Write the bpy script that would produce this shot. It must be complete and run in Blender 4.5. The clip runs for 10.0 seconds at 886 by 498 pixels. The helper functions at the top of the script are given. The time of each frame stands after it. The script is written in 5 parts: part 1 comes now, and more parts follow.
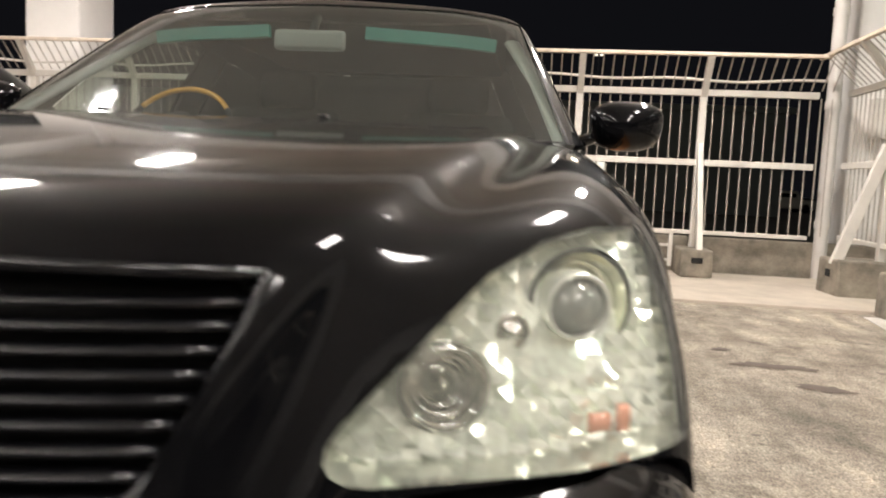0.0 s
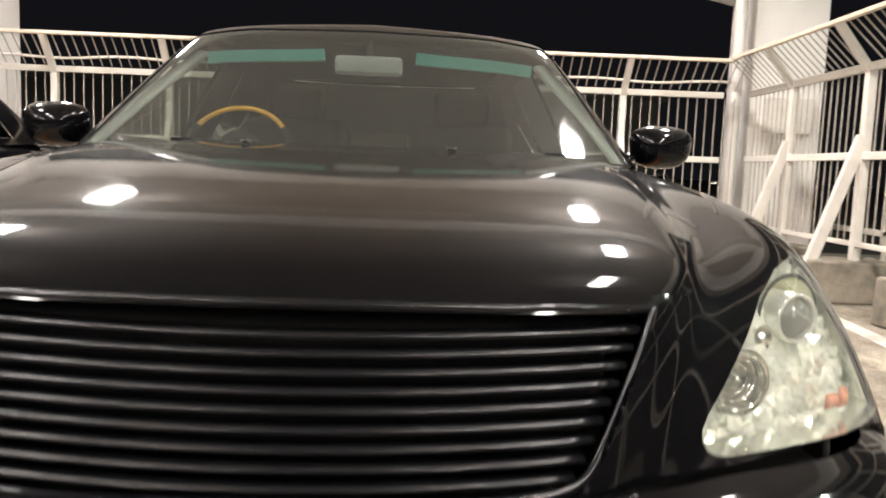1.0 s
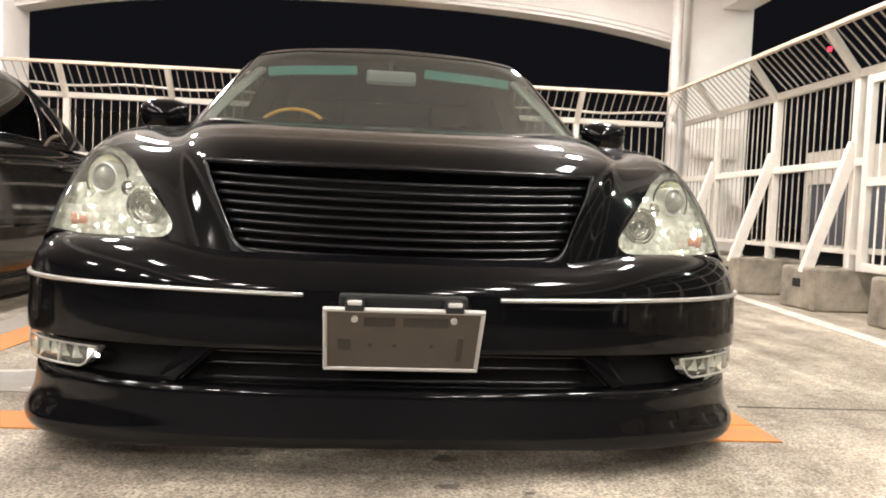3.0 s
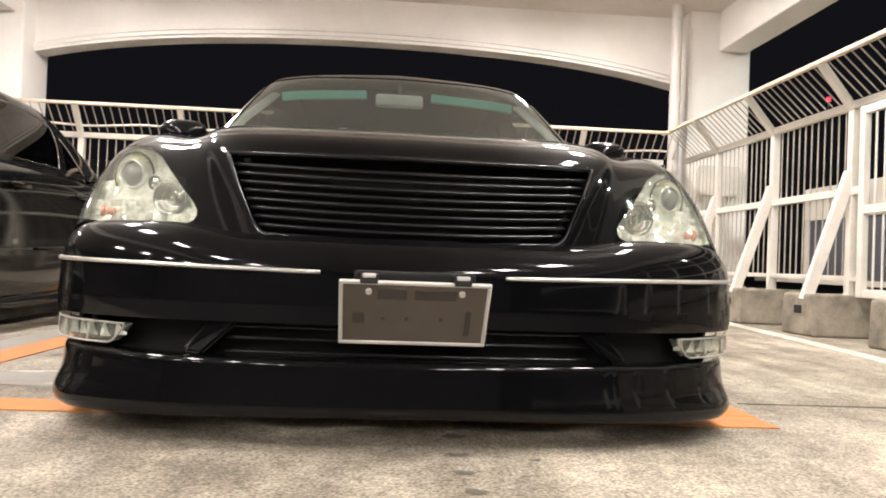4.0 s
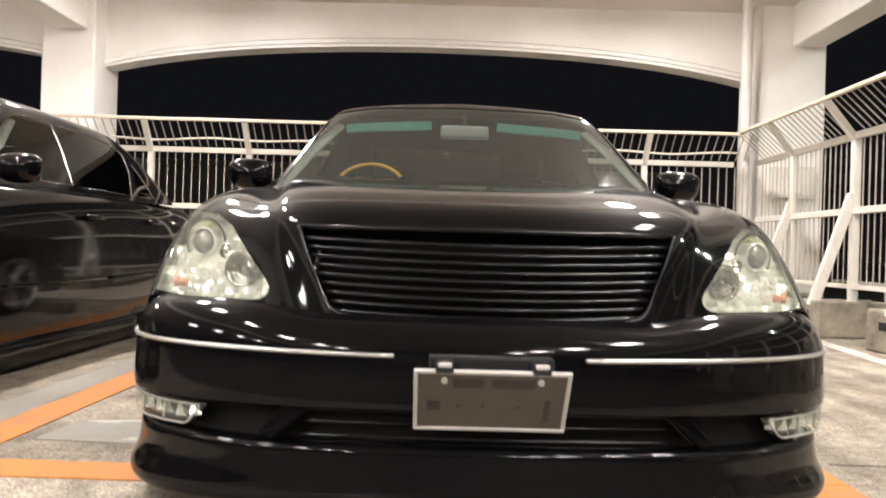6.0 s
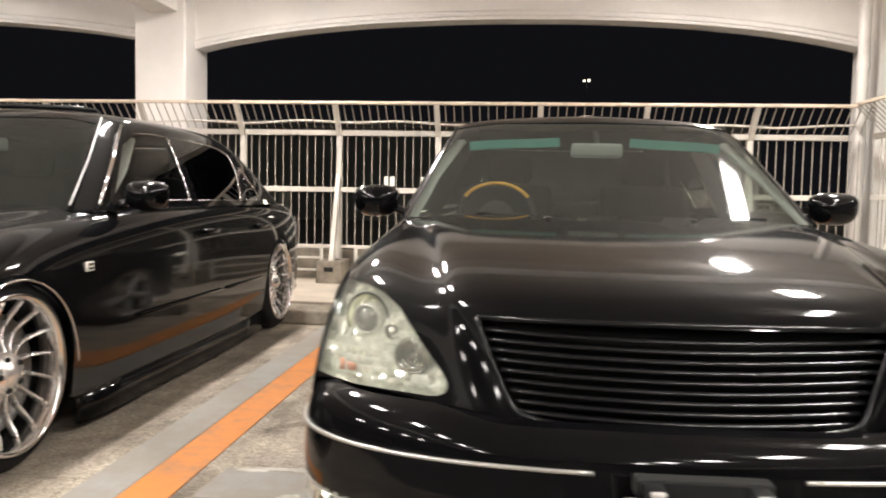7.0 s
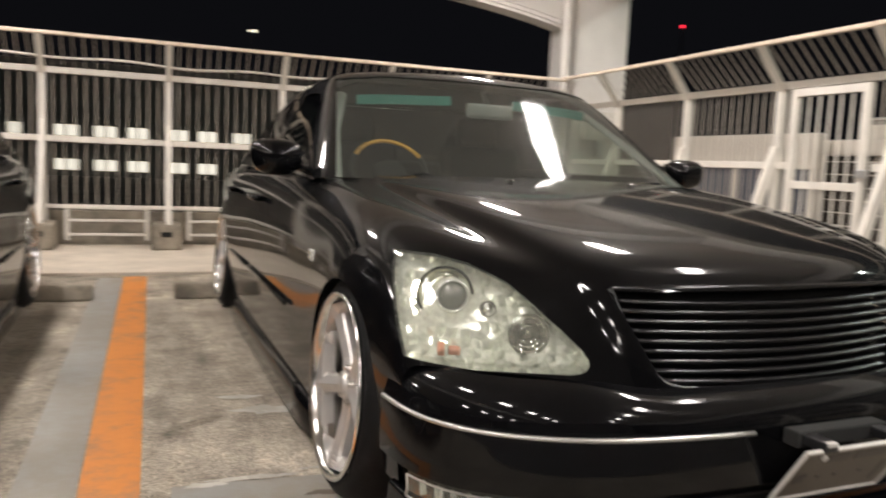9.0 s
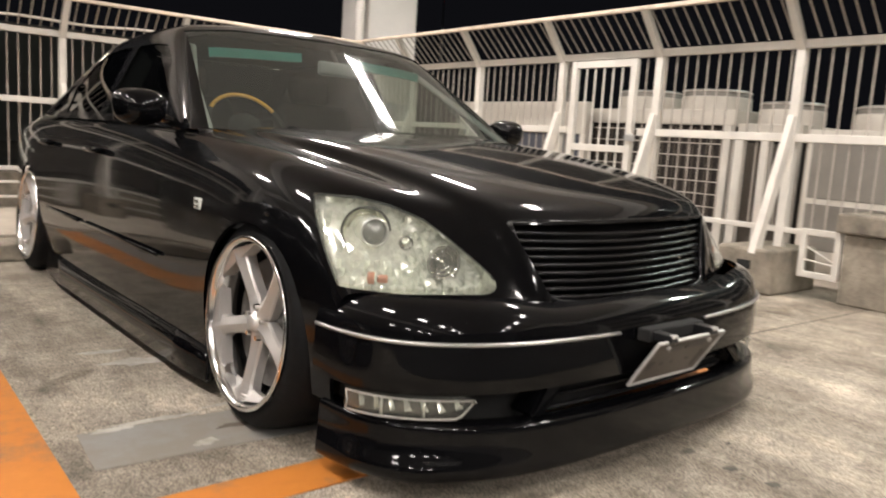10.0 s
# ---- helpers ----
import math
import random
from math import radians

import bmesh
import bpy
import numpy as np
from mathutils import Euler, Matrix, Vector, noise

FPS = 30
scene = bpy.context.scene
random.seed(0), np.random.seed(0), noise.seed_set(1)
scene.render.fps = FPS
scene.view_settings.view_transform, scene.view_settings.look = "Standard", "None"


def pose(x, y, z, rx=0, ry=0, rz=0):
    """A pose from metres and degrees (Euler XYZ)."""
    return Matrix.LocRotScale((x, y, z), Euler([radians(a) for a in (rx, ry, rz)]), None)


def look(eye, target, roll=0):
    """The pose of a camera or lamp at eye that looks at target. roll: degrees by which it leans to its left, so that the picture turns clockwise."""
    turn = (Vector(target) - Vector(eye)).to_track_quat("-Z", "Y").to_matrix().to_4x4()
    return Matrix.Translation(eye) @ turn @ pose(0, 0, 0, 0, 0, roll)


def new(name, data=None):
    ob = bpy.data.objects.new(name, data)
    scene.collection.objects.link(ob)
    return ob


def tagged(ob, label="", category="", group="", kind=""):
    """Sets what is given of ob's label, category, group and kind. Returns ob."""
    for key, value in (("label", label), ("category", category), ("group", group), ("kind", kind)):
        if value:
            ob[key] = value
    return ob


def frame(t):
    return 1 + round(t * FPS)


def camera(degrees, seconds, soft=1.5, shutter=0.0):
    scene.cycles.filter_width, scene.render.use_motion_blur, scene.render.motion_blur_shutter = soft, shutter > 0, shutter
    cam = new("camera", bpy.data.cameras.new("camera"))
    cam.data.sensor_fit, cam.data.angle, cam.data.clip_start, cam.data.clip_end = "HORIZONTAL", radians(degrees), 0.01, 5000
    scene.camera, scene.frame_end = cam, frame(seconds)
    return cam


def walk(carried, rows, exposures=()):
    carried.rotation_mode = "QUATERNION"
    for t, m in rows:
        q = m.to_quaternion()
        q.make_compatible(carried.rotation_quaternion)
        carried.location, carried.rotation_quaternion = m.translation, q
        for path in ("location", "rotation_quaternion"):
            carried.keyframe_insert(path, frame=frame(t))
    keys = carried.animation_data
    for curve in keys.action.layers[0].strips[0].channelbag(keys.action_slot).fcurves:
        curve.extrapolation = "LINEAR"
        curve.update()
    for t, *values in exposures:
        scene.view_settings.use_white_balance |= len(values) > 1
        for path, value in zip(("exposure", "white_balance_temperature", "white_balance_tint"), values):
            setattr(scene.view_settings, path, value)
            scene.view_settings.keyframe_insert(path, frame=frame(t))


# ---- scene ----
cam = camera(60.8, 10.0, soft=1.8, shutter=0.5)
PATH = [
    (0, (0.401, -0.539, 0.798), (0.128, 1.433, 0.613), 2.7),
    (0.5, (0.112, -0.601, 0.896), (0.001, 1.385, 0.69), 2.3),
    (1, (-0.154, -0.835, 0.874), (-0.112, 1.153, 0.661), 2.2),
    (1.5, (-0.296, -1.131, 0.744), (-0.178, 0.854, 0.533), 2.4),
    (2, (-0.379, -1.437, 0.683), (-0.227, 0.546, 0.471), 2.3),
    (3.5, (-0.371, -1.821, 0.521), (-0.221, 0.173, 0.508), 2.3),
    (4, (-0.385, -1.863, 0.443), (-0.249, 0.132, 0.476), 2.2),
    (4.5, (-0.413, -1.848, 0.442), (-0.341, 0.151, 0.472), 2.0),
    (5, (-0.402, -1.838, 0.434), (-0.38, 0.162, 0.46), 1.9),
    (6.5, (-0.487, -1.749, 0.842), (-0.577, 0.248, 0.787), 1.3),
    (7, (-0.723, -1.677, 0.983), (-0.917, 0.309, 0.849), 1.1),
    (7.5, (-1.022, -1.615, 1.006), (-1.22, 0.369, 0.839), 1.0),
    (8, (-1.293, -1.47, 0.988), (-1.369, 0.519, 0.799), 1.5),
    (8.5, (-1.534, -1.439, 1.007), (-1.276, 0.534, 0.797), 2.1),
    (9, (-1.792, -1.337, 0.965), (-1.07, 0.515, 0.744), 2.5),
    (9.5, (-2.026, -1.321, 0.952), (-0.964, 0.355, 0.697), 2.8),
    (10, (-2.247, -1.378, 0.912), (-1.002, 0.161, 0.628), 3.5),
]
walk(cam, [(t, look(eye, target, roll)) for t, eye, target, roll in PATH],
     exposures=[(0.0, 0.06), (0.6, 0.23), (1.2, 0.42), (2.0, 0.44), (3.5, 0.46), (5.2, 0.47), (6.5, 0.34), (8.0, -0.06), (9.3, -0.22), (10.0, -0.09)])

# ---- world and light ----
world = bpy.data.worlds.new("night_sky")
world.use_nodes = True
scene.world = world
wn = world.node_tree.nodes
wn["Background"].inputs["Color"].default_value = (0.0045, 0.0046, 0.0058, 1)
wn["Background"].inputs["Strength"].default_value = 1.0

LAMP_WATTS = 62.0
CEILING_Z = 3.62


def ceiling_lamp(x, y):
    """The light that one strip fitting gives."""
    data = bpy.data.lights.new("strip_light", "AREA")
    data.shape, data.size, data.size_y = "RECTANGLE", 0.24, 0.76
    data.energy, data.color = LAMP_WATTS, (1.0, 0.94, 0.895)
    ob = new("strip_light", data)
    ob.matrix_world = pose(x, y, CEILING_Z - 0.115)
    return ob


LAMP_PLACES = [(x, y) for x in (-7.78, -3.15, 1.48) for y in (5.6, 2.9, 0.2, -2.5, -5.2, -7.9, -10.6) if x > -5 or y < 0 or y > 5]
for place in LAMP_PLACES:
    ceiling_lamp(*place)


def street_glow(x, y, z, watts):
    """The light of a street lamp that stands beyond the fence."""
    data = bpy.data.lights.new("street_glow", "POINT")
    data.energy, data.color, data.shadow_soft_size = watts, (1.0, 0.90, 0.72), 0.3
    ob = new("street_glow", data)
    ob.matrix_world = pose(x, y, z)
    return ob


STREET_LAMPS = [(1.95, 30.0, 5.85, 60.0), (17.5, 46.0, 0.9, 20.0)]
for x, y, z, watts in STREET_LAMPS:
    street_glow(x, y, z + .25, watts)


# greenish flood lamp over the plant deck beside the car park
FLOOD = (11.0, -0.2, 7.6)
flood_data = bpy.data.lights.new("flood_light", "POINT")
flood_data.energy, flood_data.color, flood_data.shadow_soft_size = 1200.0, (0.91, 1.0, 0.89), 0.15
new("flood_light", flood_data).matrix_world = pose(*FLOOD)

# ---- materials ----
def nodes_of(name):
    m = bpy.data.materials.new(name)
    m.use_nodes = True
    t = m.node_tree
    return m, t.nodes, t.links, t.nodes["Principled BSDF"]


def surface(name, colour, rough=0.5, metal=0.0, vary=0.15, scale=8.0, bump=0.0, bump_scale=60.0, coat=0.0, spec=0.5, rough_vary=0.0, stretch=(1, 1, 1), per_object=0.0):
    """A surface with cloudy variation at two scales and a fine relief."""
    m, n, l, b = nodes_of(name)
    b.inputs["Roughness"].default_value = rough
    b.inputs["Metallic"].default_value = metal
    b.inputs["Coat Weight"].default_value = coat
    b.inputs["Coat Roughness"].default_value = 0.06
    b.inputs["Coat IOR"].default_value = 1.33
    b.inputs["Specular IOR Level"].default_value = spec
    co = n.new("ShaderNodeTexCoord")
    mp = n.new("ShaderNodeMapping")
    mp.inputs["Scale"].default_value = stretch
    l.new(co.outputs["Object"], mp.inputs["Vector"])
    big = n.new("ShaderNodeTexNoise")
    big.inputs["Scale"].default_value, big.inputs["Detail"].default_value, big.inputs["Roughness"].default_value = scale, 6, 0.65
    l.new(mp.outputs["Vector"], big.inputs["Vector"])
    ramp = n.new("ShaderNodeMapRange")
    ramp.inputs["From Min"].default_value, ramp.inputs["From Max"].default_value = 0.3, 0.7
    ramp.inputs["To Min"].default_value, ramp.inputs["To Max"].default_value = 1 - vary, 1 + vary
    l.new(big.outputs["Fac"], ramp.inputs["Value"])
    last = ramp.outputs["Result"]
    if per_object:
        info = n.new("ShaderNodeObjectInfo")
        pr = n.new("ShaderNodeMapRange")
        pr.inputs["To Min"].default_value, pr.inputs["To Max"].default_value = 1 - per_object, 1 + per_object
        l.new(info.outputs["Random"], pr.inputs["Value"])
        mul = n.new("ShaderNodeMath")
        mul.operation = "MULTIPLY"
        l.new(last, mul.inputs[0])
        l.new(pr.outputs["Result"], mul.inputs[1])
        last = mul.outputs["Value"]
    mix = n.new("ShaderNodeVectorMath")
    mix.operation = "SCALE"
    mix.inputs[0].default_value = colour
    l.new(last, mix.inputs["Scale"])
    l.new(mix.outputs["Vector"], b.inputs["Base Color"])
    if rough_vary:
        rr = n.new("ShaderNodeMapRange")
        rr.inputs["From Min"].default_value, rr.inputs["From Max"].default_value = 0.3, 0.7
        rr.inputs["To Min"].default_value, rr.inputs["To Max"].default_value = max(0.0, rough - rough_vary), min(1.0, rough + rough_vary)
        l.new(big.outputs["Fac"], rr.inputs["Value"])
        l.new(rr.outputs["Result"], b.inputs["Roughness"])
    if bump:
        fine = n.new("ShaderNodeTexNoise")
        fine.inputs["Scale"].default_value, fine.inputs["Detail"].default_value = bump_scale, 5
        l.new(mp.outputs["Vector"], fine.inputs["Vector"])
        bp = n.new("ShaderNodeBump")
        bp.inputs["Strength"].default_value, bp.inputs["Distance"].default_value = bump, 0.01
        l.new(fine.outputs["Fac"], bp.inputs["Height"])
        l.new(bp.outputs["Normal"], b.inputs["Normal"])
    return m


def glass(name, tint, rough=0.0, ior=1.45, alpha_mix=0.0):
    """A thin pane: clear where it is looked through, glossy at its face. alpha_mix lays a pale diffuse veil over it."""
    m, n, l, b = nodes_of(name)
    out = n["Material Output"]
    tr = n.new("ShaderNodeBsdfTransparent")
    tr.inputs["Color"].default_value = (*tint, 1)
    gl = n.new("ShaderNodeBsdfGlossy")
    gl.inputs["Roughness"].default_value = rough
    # gloss that grows towards grazing views, alike from both sides of the pane
    face = n.new("ShaderNodeLayerWeight")
    face.inputs["Blend"].default_value = 0.5
    steep = n.new("ShaderNodeMath")
    steep.operation = "POWER"
    steep.inputs[1].default_value = 5.0
    l.new(face.outputs["Facing"], steep.inputs[0])
    fr = n.new("ShaderNodeMapRange")
    fr.inputs["To Min"].default_value = ((ior - 1) / (ior + 1)) ** 2
    l.new(steep.outputs["Value"], fr.inputs["Value"])
    mx = n.new("ShaderNodeMixShader")
    l.new(fr.outputs["Result"], mx.inputs["Fac"])
    l.new(tr.outputs["BSDF"], mx.inputs[1])
    l.new(gl.outputs["BSDF"], mx.inputs[2])
    last = mx.outputs["Shader"]
    if alpha_mix:
        haze = n.new("ShaderNodeBsdfDiffuse")
        haze.inputs["Color"].default_value = (0.80, 0.82, 0.74, 1)
        hm = n.new("ShaderNodeMixShader")
        hm.inputs["Fac"].default_value = alpha_mix
        l.new(last, hm.inputs[1])
        l.new(haze.outputs["BSDF"], hm.inputs[2])
        last = hm.outputs["Shader"]
    l.new(last, out.inputs["Surface"])
    return m


def glow(name, colour, strength):
    m, n, l, b = nodes_of(name)
    b.inputs["Base Color"].default_value = (*colour, 1)
    b.inputs["Emission Color"].default_value = (*colour, 1)
    b.inputs["Emission Strength"].default_value = strength
    return m


def concrete_floor():
    """Worn parking deck: pale cement, trowel clouds, dark oil spots, fine pitting."""
    m, n, l, b = nodes_of("deck_concrete")
    b.inputs["Roughness"].default_value = 0.75
    co = n.new("ShaderNodeTexCoord")

    def noise_at(scale, detail=8, rough=0.6, dist=0.0):
        t = n.new("ShaderNodeTexNoise")
        t.inputs["Scale"].default_value, t.inputs["Detail"].default_value = scale, detail
        t.inputs["Roughness"].default_value, t.inputs["Distortion"].default_value = rough, dist
        l.new(co.outputs["Object"], t.inputs["Vector"])
        return t.outputs["Fac"]

    def ramp(fac, stops):
        r = n.new("ShaderNodeValToRGB")
        e = r.color_ramp.elements
        while len(e) < len(stops):
            e.new(0.5)
        for k, (p, c) in zip(e, stops):
            k.position, k.color = p, (*c, 1)
        l.new(fac, r.inputs["Fac"])
        return r.outputs["Color"]

    def mult(a, c, fac=1.0):
        x = n.new("ShaderNodeMix")
        x.data_type, x.blend_type = "RGBA", "MULTIPLY"
        x.inputs["Factor"].default_value = fac
        l.new(a, x.inputs["A"])
        l.new(c, x.inputs["B"])
        return x.outputs["Result"]

    base = ramp(noise_at(1.6, 8, 0.66, 0.25), [(0.30, (0.180, 0.155, 0.128)), (0.45, (0.28, 0.245, 0.207)), (0.56, (0.363, 0.321, 0.274)), (0.70, (0.515, 0.464, 0.404))])
    speck = ramp(noise_at(40, 8, 0.85), [(0.36, (0.30, 0.29, 0.27)), (0.46, (0.86, 0.85, 0.83)), (0.56, (1.08, 1.07, 1.05)), (0.66, (1.5, 1.49, 1.45))])
    grit = ramp(noise_at(125, 4, 0.65), [(0.37, (0.42, 0.41, 0.39)), (0.5, (1, 1, 1)), (0.63, (1.5, 1.49, 1.44))])
    spots = ramp(noise_at(2.3, 4, 0.5, 1.5), [(0.27, (0.45, 0.43, 0.4)), (0.36, (1, 1, 1))])
    patch = ramp(noise_at(3.6, 10, 0.8, 0.15), [(0.38, (0.64, 0.63, 0.61)), (0.47, (0.92, 0.92, 0.91)), (0.55, (1.06, 1.06, 1.05)), (0.66, (1.32, 1.31, 1.27))])
    # long trowel and tyre streaks along the bays
    run = n.new("ShaderNodeMapping")
    run.inputs["Scale"].default_value = (5.5, 1.1, 1)
    run.inputs["Rotation"].default_value = (0, 0, 0.12)
    l.new(co.outputs["Object"], run.inputs["Vector"])
    drag = n.new("ShaderNodeTexNoise")
    drag.inputs["Scale"].default_value, drag.inputs["Detail"].default_value, drag.inputs["Roughness"].default_value = 1.0, 9, 0.7
    l.new(run.outputs["Vector"], drag.inputs["Vector"])
    streak = ramp(drag.outputs["Fac"], [(0.34, (0.66, 0.64, 0.60)), (0.46, (0.95, 0.94, 0.92)), (0.54, (1.08, 1.07, 1.05)), (0.66, (1.42, 1.40, 1.35))])
    c = mult(mult(mult(mult(mult(base, speck, 0.95), spots, 0.8), patch, 1.0), grit, 1.0), streak, 1.0)
    l.new(c, b.inputs["Base Color"])
    bp = n.new("ShaderNodeBump")
    bp.inputs["Strength"].default_value, bp.inputs["Distance"].default_value = 0.55, 0.006
    l.new(noise_at(70, 8, 0.7), bp.inputs["Height"])
    l.new(bp.outputs["Normal"], b.inputs["Normal"])
    return m


def worn_paint(name, colour, under, wear=0.42):
    """Road paint that wears through to the cement."""
    m, n, l, b = nodes_of(name)
    b.inputs["Roughness"].default_value = 0.6
    co = n.new("ShaderNodeTexCoord")
    t = n.new("ShaderNodeTexNoise")
    t.inputs["Scale"].default_value, t.inputs["Detail"].default_value, t.inputs["Roughness"].default_value = 14, 10, 0.75
    l.new(co.outputs["Object"], t.inputs["Vector"])
    # broad worn places that thin the coat out
    worn = n.new("ShaderNodeTexNoise")
    worn.inputs["Scale"].default_value, worn.inputs["Detail"].default_value, worn.inputs["Roughness"].default_value = 2.6, 5, 0.6
    l.new(co.outputs["Object"], worn.inputs["Vector"])
    both = n.new("ShaderNodeMath")
    both.operation = "MULTIPLY_ADD"
    both.inputs[1].default_value = 0.55
    l.new(worn.outputs["Fac"], both.inputs[0])
    half = n.new("ShaderNodeMath")
    half.operation = "MULTIPLY"
    half.inputs[1].default_value = 0.45
    l.new(t.outputs["Fac"], half.inputs[0])
    l.new(half.outputs["Value"], both.inputs[2])
    r = n.new("ShaderNodeValToRGB")
    e = r.color_ramp.elements
    e[0].position, e[0].color = wear - 0.06, (*under, 1)
    e[1].position, e[1].color = wear + 0.07, (*colour, 1)
    k = e.new(0.75)
    k.color = (colour[0] * 1.15, colour[1] * 1.2, colour[2] * 1.3, 1)
    l.new(both.outputs["Value"], r.inputs["Fac"])
    l.new(r.outputs["Color"], b.inputs["Base Color"])
    bp = n.new("ShaderNodeBump")
    bp.inputs["Strength"].default_value, bp.inputs["Distance"].default_value = 0.25, 0.004
    l.new(t.outputs["Fac"], bp.inputs["Height"])
    l.new(bp.outputs["Normal"], b.inputs["Normal"])
    return m


